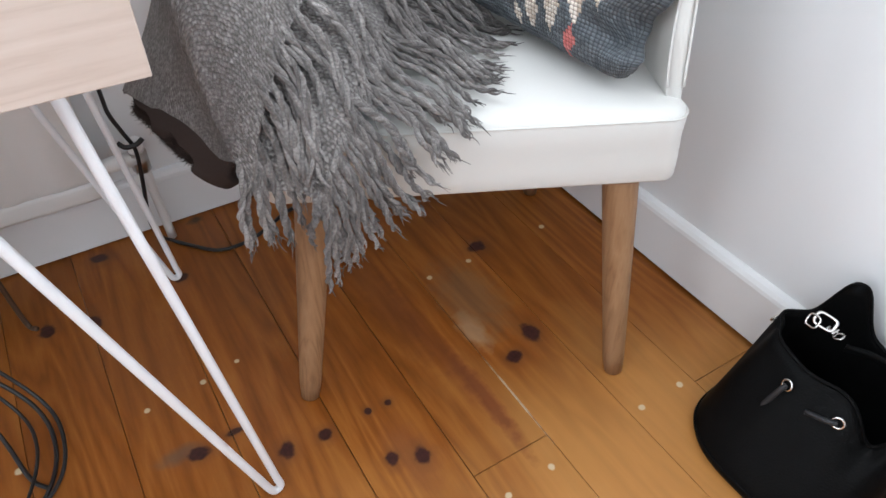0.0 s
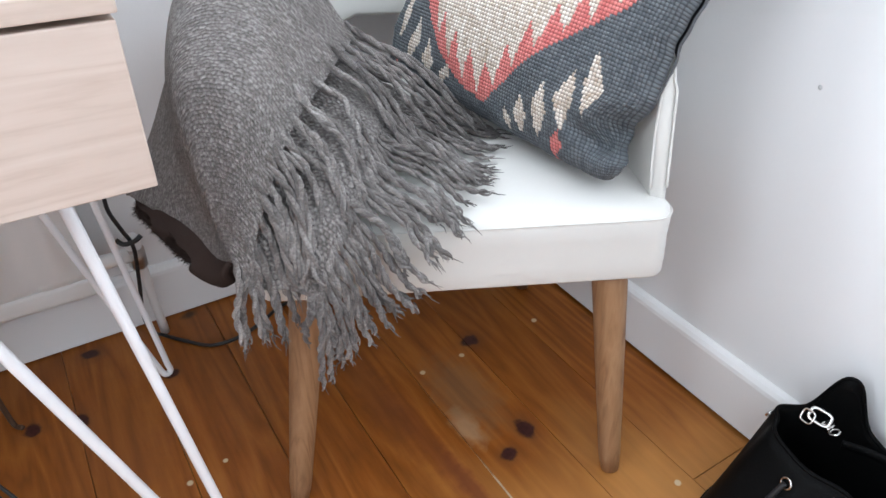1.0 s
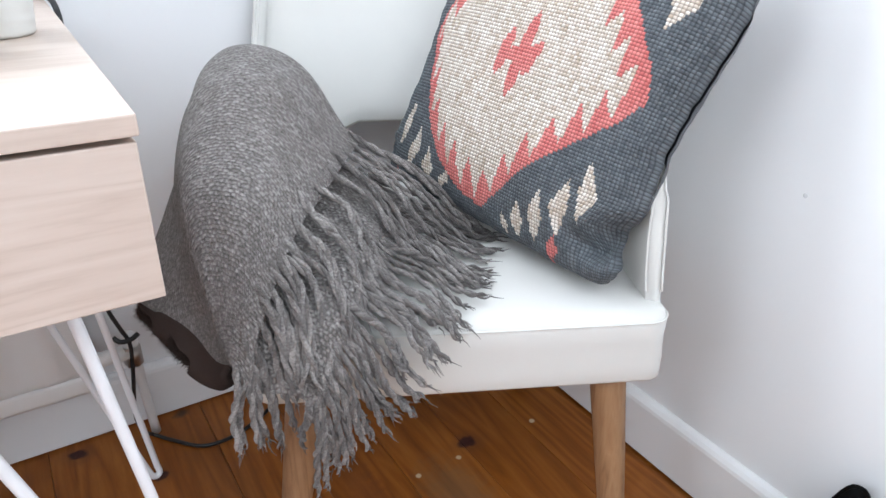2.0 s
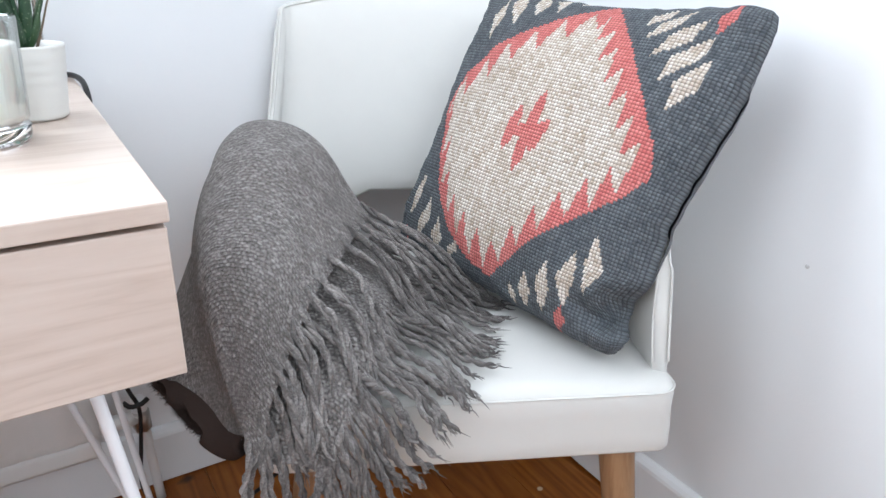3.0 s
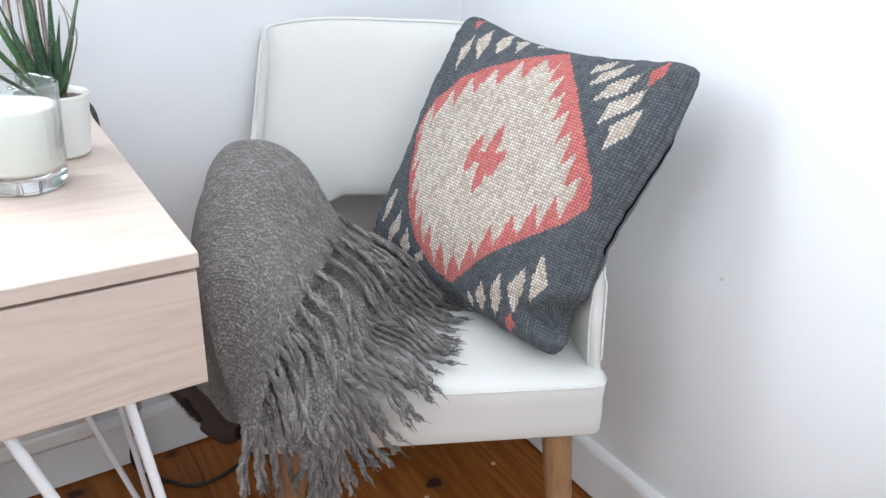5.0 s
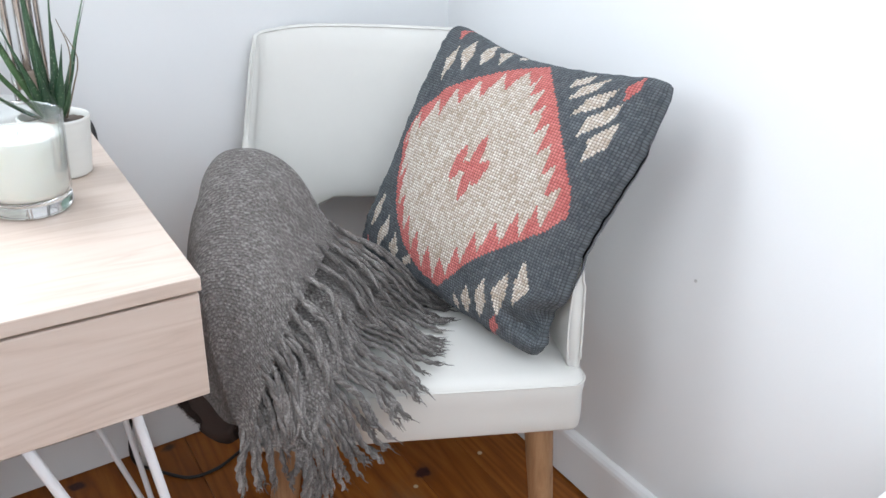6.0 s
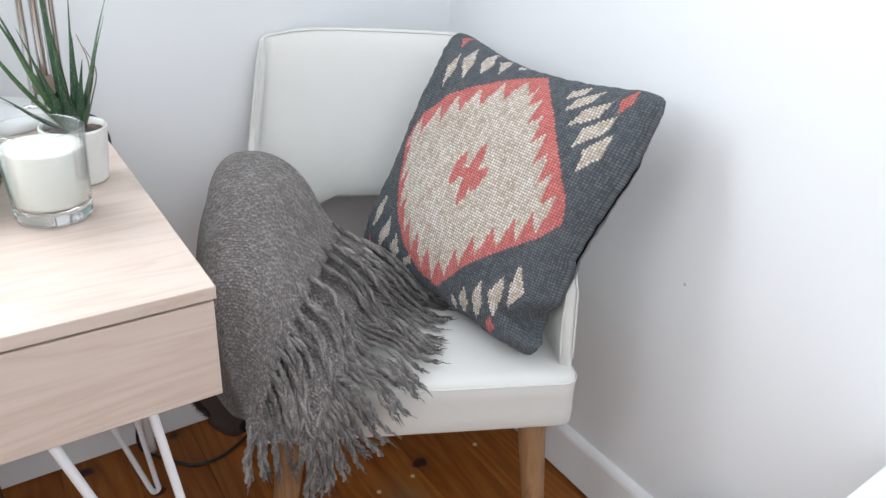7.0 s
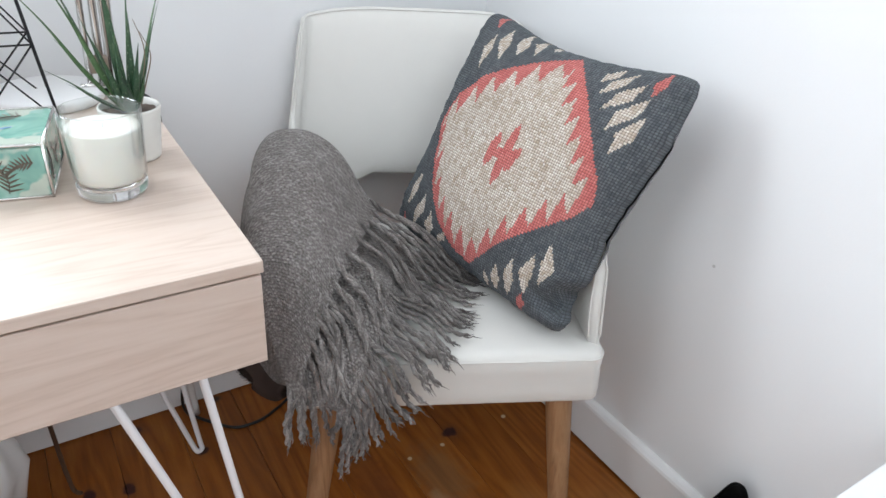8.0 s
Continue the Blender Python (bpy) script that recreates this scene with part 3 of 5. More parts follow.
HEM_LOW = [(-0.070, 0.215, 0.500), (-0.080, 0.120, 0.514), (-0.104, 0.035, 0.512), (-0.130, -0.030, 0.486), (-0.150, -0.064, 0.452), (-0.168, -0.080, 0.415)]



def knit_skin(name, rows, thick, parent):
    """A skin whose stitches stand proud in staggered rows; its UV counts stitches."""
    nu, nv = len(rows), len(rows[0])
    mid_u, mid_v = [r[nv // 2] for r in rows], rows[nu // 2]
    us, vs = [0.0], [0.0]
    for a, b in zip(mid_u, mid_u[1:]):
        us.append(us[-1] + (b - a).length / 0.0047)
    for a, b in zip(mid_v, mid_v[1:]):
        vs.append(vs[-1] + (b - a).length / 0.0064)
    front, rear = [], []
    for i, row in enumerate(rows):
        for j, p in enumerate(row):
            du = rows[min(i + 1, nu - 1)][j] - rows[max(i - 1, 0)][j]
            dv = row[min(j + 1, nv - 1)] - row[max(j - 1, 0)]
            out = du.cross(dv).normalized()
            u, v = us[i], vs[j] + 0.5 * (math.floor(us[i]) % 2)
            loop = abs(math.sin(math.pi * u) * math.sin(math.pi * v)) ** 0.6
            front.append(p + out * (0.0012 * loop - 0.0007 + 0.0018 * noise.noise(p * 150)))
            rear.append(p - out * thick)
    faces = []
    n = nu * nv
    for i in range(nu - 1):
        for j in range(nv - 1):
            a = i * nv + j
            faces.append((a, a + 1, a + nv + 1, a + nv))
            faces.append((n + a, n + a + nv, n + a + nv + 1, n + a + 1))
    rim = [j for j in range(nv)] + [i * nv + nv - 1 for i in range(1, nu)] + [(nu - 1) * nv + j for j in range(nv - 2, -1, -1)] + [i * nv for i in range(nu - 2, 0, -1)]
    for a, b in zip(rim, rim[1:] + rim[:1]):
        faces.append((b, a, n + a, n + b))
    me = bpy.data.meshes.new(name)
    me.from_pydata(front + rear, [], faces)
    layer = me.uv_layers.new(name="stitches")
    for loop in me.loops:
        k = loop.vertex_index % n
        layer.data[loop.index].uv = (us[k // nv], vs[k % nv])
    me.materials.append(grey_knit)
    me.shade_smooth()
    ob = new(name, me)
    ob.parent = parent
    return ob


def knitted_throw(m):
    c = thing("throw_blanket", m, "grey wool throw with long fringe draped over the white chair", "blanket")
    rnd = random.Random(5)
    nu, nv = 190, 160
    hem = spline(HEM, nu)
    feet = spline(FOOT, nu)
    rows = []
    for i, h in enumerate(hem):
        u = i / (nu - 1)
        k = table([(0, 1.0), (0.2, 0.92), (0.4, 0.62), (0.6, 0.42), (0.8, 0.22), (1, 0.02)], u)
        ridge = h + Vector((-0.110 * k - 0.012 * (1 - u), 0.056 * k + 0.004, 0.098 * k * (1 - 0.42 * ease(0.05, 0.4, u))))
        outer = ridge + Vector((-0.050 * (0.3 * (1 - u) + 0.7 * k), 0.002, -0.036 * (0.3 * (1 - u) + 0.7 * k)))
        foot = feet[i]
        low = outer.lerp(foot, 0.55) + Vector((0.012, -0.002, 0.0)) * (1 - 0.7 * u)
        start = h + Vector((0.012, -0.006, -0.016))
        rows.append(spline([start, h, h.lerp(ridge, 0.5) + Vector((0.006, 0, 0.026 * k)), ridge, outer, low, foot], nv))
    # the closed, rounded upper end
    first = rows[0]
    for s, dy, dz in ((0.85, 0.018, -0.006), (0.62, 0.036, -0.030), (0.35, 0.046, -0.07)):
        mid = sum(first, Vector()) / nv
        rows.insert(0, [mid + (p - mid) * Vector((s, s, s)).x + Vector((0.006, dy, dz)) for p in first])
    for row in rows:
        for p in row:
            q = p * 9
            p += Vector((noise.noise(q), noise.noise(q + Vector((7, 0, 0))), noise.noise(q + Vector((0, 9, 0))))) * 0.007
    knit_skin("knitted_body", rows, 0.008, c)
    # second layer below the hem, and the plush lining on the outer side
    under = []
    top, low = spline(HEM, 120), spline(HEM_LOW, 120)
    for i, (h, e) in enumerate(zip(top, low)):
        a = h + Vector((-0.030 * (1 - i / 119), 0.004, -0.024 * (1 - 0.8 * i / 119)))
        e = e + Vector((0, 0, 0.006 * noise.noise(e * 30)))
        under.append(spline([a, h.lerp(e, 0.22) + Vector((0, 0, -0.024)), h.lerp(e, 0.65) + Vector((0.002, 0.000, -0.006)), e, e + Vector((0.0, 0.004, -0.016))], 70))
    under.insert(0, [p + Vector((-0.012, 0.032, -0.010)) for p in under[0]])
    knit_skin("lower_layer", under, 0.006, c)
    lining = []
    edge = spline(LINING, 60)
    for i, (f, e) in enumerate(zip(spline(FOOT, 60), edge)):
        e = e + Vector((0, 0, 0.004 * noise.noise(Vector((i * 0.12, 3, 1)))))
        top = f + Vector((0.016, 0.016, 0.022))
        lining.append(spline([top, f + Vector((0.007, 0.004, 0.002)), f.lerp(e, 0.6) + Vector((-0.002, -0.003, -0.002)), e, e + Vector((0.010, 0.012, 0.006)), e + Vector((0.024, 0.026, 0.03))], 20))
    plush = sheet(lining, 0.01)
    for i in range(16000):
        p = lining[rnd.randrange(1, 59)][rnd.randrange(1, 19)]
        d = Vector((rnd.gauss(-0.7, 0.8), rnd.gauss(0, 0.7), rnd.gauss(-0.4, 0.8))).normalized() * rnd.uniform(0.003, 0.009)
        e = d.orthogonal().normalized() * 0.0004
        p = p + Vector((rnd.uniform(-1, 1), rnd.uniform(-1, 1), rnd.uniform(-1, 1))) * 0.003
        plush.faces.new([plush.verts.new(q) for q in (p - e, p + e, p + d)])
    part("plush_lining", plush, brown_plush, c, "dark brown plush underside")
    # tassels: two-ply cords, in twos and threes from one knot, that fall on the seat and over its front
    jobs = []
    for i, p in enumerate(spline(HEM, 18)):
        u = i / 17
        for n in range(2 if i % 3 else 3):
            jobs.append((p + Vector((0.002, -0.002, 0.002)) * (n - 0.5), u + 0.022 * (n - 0.5), 0))
    jobs += [(Vector((-0.082 - 0.006 * i, 0.216 + 0.008 * i, 0.506 + 0.006 * i)), 0.0, 1) for i in range(6)]
    jobs += [(p, i / 57, 1) for i, p in enumerate(spline(HEM_LOW, 58))]
    steps = 84
    for k, (h0, u, layer) in enumerate(jobs):
        h = h0 + Vector((rnd.uniform(-0.001, 0.001), rnd.uniform(-0.001, 0.001), (0.002 if layer == 0 else -0.004) + rnd.uniform(0, 0.002)))
        tip = Vector((tassel_end if layer == 0 else low_end)(u + rnd.uniform(-0.014, 0.014)))
        tip = h + (tip - h) * (rnd.uniform(0.94, 1.06) if layer == 0 or k % 2 else rnd.uniform(0.78, 1.0)) + Vector((rnd.gauss(0, 1), rnd.gauss(0, 1), 0)) * 0.0045
        lift = rnd.uniform(0.006, 0.017) if layer == 0 else rnd.uniform(-0.002, 0.010) + 0.004 * (k % 3)
        seat_front = -0.018 - 0.007 * (k % 3) - rnd.uniform(0, 0.008)
        span = tip - h
        across = span.cross(Vector((0, -0.5, 1))).normalized()
        sway, wob = (0.9 + rnd.uniform(-0.35, 0.35)) * (1 - 0.5 * ease(0.5, 0.8, u)), rnd.uniform(-1, 1)
        rate, phase = 6.3 + rnd.uniform(-0.7, 0.7), 2.4 + 3.5 * noise.noise(Vector((u * 3.5, 3.1 + layer, 0))) + rnd.uniform(-0.4, 0.4)
        ctrl = []
        for n in range(15):
            t = n / 14
            p = h.lerp(tip, t)
            arch = math.sin(math.pi * t)
            p = p + Vector((0, -0.010 * arch * ease(0.45, 0.8, u), lift * arch - (0.004 if layer == 0 else 0.018) * (1 - u) * arch))
            p += across * (0.0070 * sway * math.sin(rate * t + phase) + 0.0014 * wob * math.sin(2.2 * rate * t)) * min(1, 2.5 * t)
            if tip.z < SEAT_Z - 0.02 and p.z < SEAT_Z + 0.004:
                p.y = min(p.y, seat_front + 0.006 * wob)
            elif p.y > -0.010:
                p.z = max(p.z, SEAT_Z + 0.006 + 0.004 * (k % 3))
            ctrl.append(p)
        path = spline(ctrl, steps)
        fat = rnd.uniform(0.0022, 0.0027) if layer == 0 else rnd.uniform(0.0020, 0.0026)
        pitch = rnd.uniform(0.26, 0.42) * (1 if k % 5 else -1)
        bm = bmesh.new()
        for strand in range(2):
            pts = []
            reach = rnd.uniform(0.93, 1.0)
            for n in range(steps):
                f = n * reach
                p = path[min(steps - 1, int(f))].lerp(path[min(steps - 1, int(f) + 1)], f - int(f))
                a = phase + n * pitch + strand * math.pi
                d = (path[min(n + 1, steps - 1)] - path[max(n - 1, 0)]).normalized()
                e = d.cross(Vector((0.3, 0.5, 0.8))).normalized()
                loose = fat * (0.66 + 0.9 * max(0, (n - steps * 0.82) / (steps * 0.18)))
                pts.append(p + (e * math.cos(a) + d.cross(e) * math.sin(a)) * loose + 0.0007 * Vector((noise.noise(p * 140 + Vector((strand, 0, 0))), noise.noise(p * 140 + Vector((0, strand, 3))), 0)))
            lump = rnd.uniform(0, 9)
            tube(pts, lambda t: fat * (1.05 + 0.10 * noise.noise(Vector((t * 26, lump, 0)))) * (min(1, 0.6 + 8 * t) if t < 0.88 else max(0.25, 1 - 0.75 * ((t - 0.88) / 0.12) ** 1.5)), 6, bm)
        for fray in range(3):
            q = path[rnd.randrange(steps - 14, steps - 1)]
            d = (path[-1] - path[-8]).normalized() * rnd.uniform(0.008, 0.020) + Vector((rnd.uniform(-1, 1), rnd.uniform(-1, 1), rnd.uniform(-0.4, 0.3))) * 0.005
            tube([q, q + d * 0.5 + Vector((rnd.uniform(-1, 1), rnd.uniform(-1, 1), 0)) * 0.002, q + d], lambda t: 0.0008 * (1 - t) + 0.0002, 4, bm)
        for hair in range(14):
            q = path[rnd.randrange(2, steps - 2)]
            d = Vector((rnd.gauss(0, 1), rnd.gauss(0, 1), rnd.gauss(0.2, 1))).normalized() * rnd.uniform(0.0035, 0.006)
            e = d.orthogonal().normalized() * 0.00012
            bm.faces.new([bm.verts.new(v) for v in (q - e, q + e, q + d)])
        part("tassel", bm, yarn_wool, c)
    # loose fibres that blur the outline
    bm = bmesh.new()
    for i in range(9000):
        row = rows[rnd.randrange(3, len(rows) - 1)]
        j = rnd.randrange(1, nv - 1)
        p = row[j]
        d = Vector((rnd.gauss(0, 1), rnd.gauss(0, 1), rnd.gauss(0.3, 1))).normalized() * rnd.uniform(0.003, 0.008)
        e = d.orthogonal().normalized() * 0.00018
        a = p - d * 0.1
        bm.faces.new([bm.verts.new(v) for v in (a - e, a + e, p + d * 0.6 + e * 0.6 + Vector((0, 0, -0.001)), p + d)])
    tagged(part("fibre", bm, yarn_wool, c), kind="stuff")
    return c


def tassel_end(u):
    u = min(1, max(0, u))
    return (table([(0, 0.058), (0.1, 0.030), (0.25, -0.040), (0.4, -0.112), (0.55, -0.150), (0.7, -0.165), (0.8, -0.192), (1, -0.238)], u),
            table([(0, 0.205), (0.1, 0.150), (0.25, 0.060), (0.4, -0.035), (0.55, -0.075), (0.8, -0.072), (1, -0.074)], u),
            table([(0, 0.458), (0.1, 0.462), (0.25, 0.474), (0.4, 0.474), (0.55, 0.440), (0.7, 0.415), (0.8, 0.352), (1, 0.350)], u))


def low_end(u):
    u = min(1, max(0, u))
    return (table([(0, 0.080), (0.15, 0.056), (0.3, 0.032), (0.4, 0.002), (0.5, -0.030), (0.6, -0.058), (0.75, -0.095), (0.88, -0.142), (0.95, -0.163), (1, -0.185)], u),
            table([(0, 0.190), (0.15, 0.100), (0.3, 0.030), (0.4, -0.020), (0.5, -0.045), (0.6, -0.05), (1, -0.060)], u),
            table([(0, 0.456), (0.3, 0.455), (0.4, 0.447), (0.5, 0.418), (0.6, 0.372), (0.75, 0.335), (0.88, 0.300), (0.95, 0.275), (1, 0.34)], u))


knitted_throw(CHAIR)

# ---- the cushion ----
CUSHION_C = Vector((1.053, 1.005, 0.668))


def saw(x, period, skew):
    """Teeth 0..1 that rise over the share `skew` of the period and fall over the rest."""
    f = (x / period) % 1.0
    return f / skew if f < skew else (1 - f) / (1 - skew)


# the medallion's outline: top and bottom edges over a
MED_TOP = [(-0.75, -0.01), (-0.68, 0.24), (-0.47, 0.45), (-0.18, 0.66), (0.03, 0.82), (0.177, 0.92), (0.50, 0.50), (0.70, 0.23), (0.81, 0.075), (0.84, -0.06)]
MED_LOW = [(-0.75, -0.02), (-0.63, -0.29), (-0.48, -0.53), (-0.33, -0.72), (-0.13, -0.85), (0.05, -0.89), (0.29, -0.60), (0.51, -0.38), (0.75, -0.19), (0.84, -0.06)]
# lozenges from their lower to their upper point, and half their width
LOZENGES = [(0.755, -0.736, 0.691, -0.402, 0.060), (0.603, -0.842, 0.597, -0.513, 0.058), (0.458, -0.935, 0.461, -0.625, 0.056), (0.33, -0.95, 0.318, -0.744, 0.045), (0.244, -0.96, 0.212, -0.847, 0.03),
            (0.762, 0.283, 0.838, 0.600, 0.060), (0.657, 0.417, 0.80, 0.735, 0.062), (0.56, 0.538, 0.741, 0.83, 0.060), (0.488, 0.64, 0.636, 0.92, 0.055), (0.428, 0.73, 0.52, 0.93, 0.045),
            (-0.599, 0.484, -0.646, 0.821, 0.058), (-0.444, 0.602, -0.54, 0.942, 0.058), (-0.309, 0.698, -0.378, 0.99, 0.055), (-0.176, 0.774, -0.24, 1.0, 0.05), (-0.071, 0.885, -0.10, 0.99, 0.03),
            (-0.787, -0.768, -0.741, -0.425, 0.056), (-0.645, -0.881, -0.557, -0.569, 0.056), (-0.447, -0.92, -0.444, -0.67, 0.05), (-0.342, -0.90, -0.235, -0.761, 0.045)]
CORNERS = [(0.786, 0.745, 0.830, 0.975, 0.042), (-0.70, 0.86, -0.76, 1.0, 0.055), (0.600, -0.83, 0.550, -1.0, 0.040), (-0.83, -0.95, -0.82, -0.80, 0.035)]
STITCHES = 104


def in_lozenge(a, b, a0, b0, a1, b1, half, blunt=2.0):
    t = (b - b0) / (b1 - b0)
    return 0 < t < 1 and abs(a - a0 - (a1 - a0) * t) < half * min(1, blunt * min(t, 1 - t))


def weave_at(a, b):
    """The pattern of the cover: 0 charcoal, 1 coral, 2 cream; a, b from -1 to 1."""
    a = (math.floor(a * STITCHES) + 0.5) / STITCHES
    b = (math.floor(b * STITCHES / 2) + 0.5) / STITCHES * 2
    if -0.75 < a < 0.84:
        up, down = table(MED_TOP, a) - b, b - table(MED_LOW, a)
        if up > 0 and down > 0:
            for x0, z0, x1, z1, w in ((-0.095, -0.15, -0.055, 0.12, 0.034), (0.025, -0.26, 0.075, 0.23, 0.038), (0.095, -0.13, 0.165, 0.09, 0.034)):
                if in_lozenge(a, b, x0, z0, x1, z1, w, 5.0):
                    return 1
            if abs(b + 0.01 - 0.25 * (a - 0.03)) < 0.035 and -0.09 < a < 0.15:
                return 1
            if a > 0.19:
                teeth_top = 0.30 - 0.21 * saw(a - 0.30, 0.0875, 0.86)
            else:
                teeth_top = 0.25 - 0.21 * saw(a + 0.43, 0.150, 0.45)
            teeth_low = 0.035 + 0.20 * saw(a - 0.585, 0.118, 0.36)
            side = min(a + 0.75, 0.84 - a)
            return 1 if up < teeth_top or down < teeth_low or side < 0.025 + 0.05 * saw(b, 0.16, 0.5) else 2
    for z in LOZENGES:
        if in_lozenge(a, b, *z):
            return 2
    for z in CORNERS:
        if in_lozenge(a, b, *z):
            return 1
    return 0


def kilim_cushion():
    u = Vector((0.058, -0.397, -0.015)).normalized()
    v = Vector((0.175, -0.002, 0.360)).normalized()
    w = u.cross(v).normalized()
    v = w.cross(u)
    m = Matrix((u, v, w)).transposed().to_4x4()
    m.translation = CUSHION_C
    c = thing("throw_cushion", m, "charcoal, coral and cream kilim cushion propped in the chair", "cushion")
    n = 3 * STITCHES
    half = 0.219

    def shape(a, b, side):
        fa, fb = 1 - abs(a) ** 2.6, 1 - abs(b) ** 2.6
        fa, fb = max(0, fa), max(0, fb)
        puff = (0.084 if side > 0 else 0.055) * (0.45 * (fa * fb) ** 0.52 + 0.55 * (fa * fb / (fa + fb - fa * fb + 1e-9)) ** 0.5)
        pinch = 1 - (0.165 if b > 0 else 0.03) * (1 - a * a) * b * b
        pinch_a = 1 - 0.035 * (1 - b * b) * a * a
        q = Vector((a * 3, b * 3, 0.4))
        fold = 0.006 * noise.noise(q) + 0.010 * noise.noise(q * 2.2) * abs(a * b) + 0.0035 * noise.noise(q * 5) * max(abs(a), abs(b)) ** 3
        z = side * (puff + 0.003) + fold
        blunt = 1 - (0.075 if b > 0 else 0.085) * (a * a * b * b) ** 4
        x, y = a * half * pinch_a * blunt, b * half * pinch * blunt
        x += 0.007 * max(0, -a) ** 6 * ease(-0.3, 0.3, b)
        hem = max(abs(a), abs(b)) ** 8
        x += 0.0016 * hem * noise.noise(q * 4 + Vector((0, 0, 5)))
        y += 0.0016 * hem * noise.noise(q * 4 + Vector((0, 0, 9)))
        x -= max(0, a) ** 4 * (0.020 * math.exp(-((b + 0.22) / 0.48) ** 2) + 0.034 * math.exp(-((b + 0.72) / 0.11) ** 2))
        if side < 0 and a > 0:
            x -= 0.007 * hem * max(ease(0.45, 0.7, b), ease(-0.35, -0.6, b))
        # the lower ear is nipped in by a crease and flops forward
        run = (b + 0.72) + 0.55 * (1 - a)
        crease = 1.1 * math.exp(-(run / 0.065) ** 2) * ease(0.62, 0.98, a)
        crease += 0.5 * math.exp(-((b + 0.80 + 0.12 * (a - 0.7)) / 0.05) ** 2) * ease(0.55, 0.75, a) * ease(1.0, 0.85, a)
        ear = math.exp(-((a - 0.98) ** 2 + (b + 0.98) ** 2) / 0.03)
        return Vector((x, y, z + 0.014 * ear - (0.028 * crease if side > 0 else 0)))
    bm = bmesh.new()
    uvl = bm.loops.layers.uv.new("weave")
    grid = []
    for j in range(n + 1):
        grid.append([])
        for i in range(n + 1):
            p = shape(-1 + 2 * i / n, -1 + 2 * j / n, 1)
            if 0 < i < n and 0 < j < n:
                p.z += 0.0008 * ((i % 3 > 0) + (j % 3 > 0)) - 0.0011
            grid[-1].append(bm.verts.new(p))
    for j in range(n):
        for i in range(n):
            f = bm.faces.new((grid[j][i], grid[j][i + 1], grid[j + 1][i + 1], grid[j + 1][i]))
            f.material_index = weave_at(-1 + (2 * i + 1) / n, -1 + (2 * j + 1) / n)
            f.smooth = True
            for loop, (p, q) in zip(f.loops, ((i, j), (i + 1, j), (i + 1, j + 1), (i, j + 1))):
                loop[uvl].uv = (p / n, q / n)
    part("woven_front", bm, (charcoal_weave, coral_weave, cream_weave), c)
    n2 = 60
    bm = sheet([[shape(-1 + 2 * i / n2, -1 + 2 * j / n2, -1) for i in range(n2 + 1)] for j in range(n2 + 1)])
    part("plain_back", bm, navy_cloth, c, "dark navy cotton back")
    return c


kilim_cushion()

# ---- the desk ----
DX0, DX1, DY0, DY1 = -0.52, 0.521, 0.760, 1.36


def writing_desk():
    c = thing("desk", pose(0, 0, 0), "pale oak desk with drawers on white hairpin legs", "desk")
    part("desktop", box(DX0, DX1, DY0, DY1, 0.7365, 0.750, 0.0015), oak_desk, c, smooth=False)
    body = bmesh.new()
    box(DX0 + 0.002, DX1 - 0.003, DY0 + 0.022, DY1 - 0.004, 0.630, 0.733, 0.001, bm=body)
    part("carcass", body, oak_desk, c, smooth=False)
    for a, b in ((DX0 + 0.002, -0.002), (0.001, DX1 - 0.002)):
        part("drawer_front", box(a, b, DY0 + 0.003, DY0 + 0.021, 0.6275, 0.7325, 0.0012), oak_desk, c, smooth=False)
    for fx, fy, ax, ay, bx, by in ((0.531, 0.838, 0.459, 0.845, 0.362, 0.812), (0.528, 1.294, 0.468, 1.312, 0.36, 1.31), (-0.528, 0.838, -0.464, 0.79, -0.374, 0.80), (-0.528, 1.294, -0.468, 1.312, -0.36, 1.31)):
        a, b, f = Vector((ax, ay, 0.628)), Vector((bx, by, 0.628)), Vector((fx, fy, 0.006))
        bend = Vector((fx - math.copysign(0.012, fx), fy - 0.003, 0.006))
        pa, pb = f.lerp(a, 0.03), bend.lerp(b, 0.03)
        path = [a.lerp(pa, i / 8) for i in range(9)] + spline([pa, f + Vector((0, 0, 0.004)), (f + bend) / 2 - Vector((0, 0, 0.0005)), bend + Vector((0, 0, 0.004)), pb], 12)[1:-1] + [pb.lerp(b, i / 8) for i in range(9)]
        leg = part("hairpin_leg", tube(path, 0.0051, 12), white_steel, c, "white powder-coated steel hairpin leg")
        part("mounting_plate", box(min(ax, bx) - 0.02, max(ax, bx) + 0.02, min(ay, by) - 0.006, max(ay, by) + 0.03, 0.6265, 0.6295), white_steel, leg, smooth=False)
    return c


writing_desk()

# ---- things on the desk ----
TOP = 0.7502


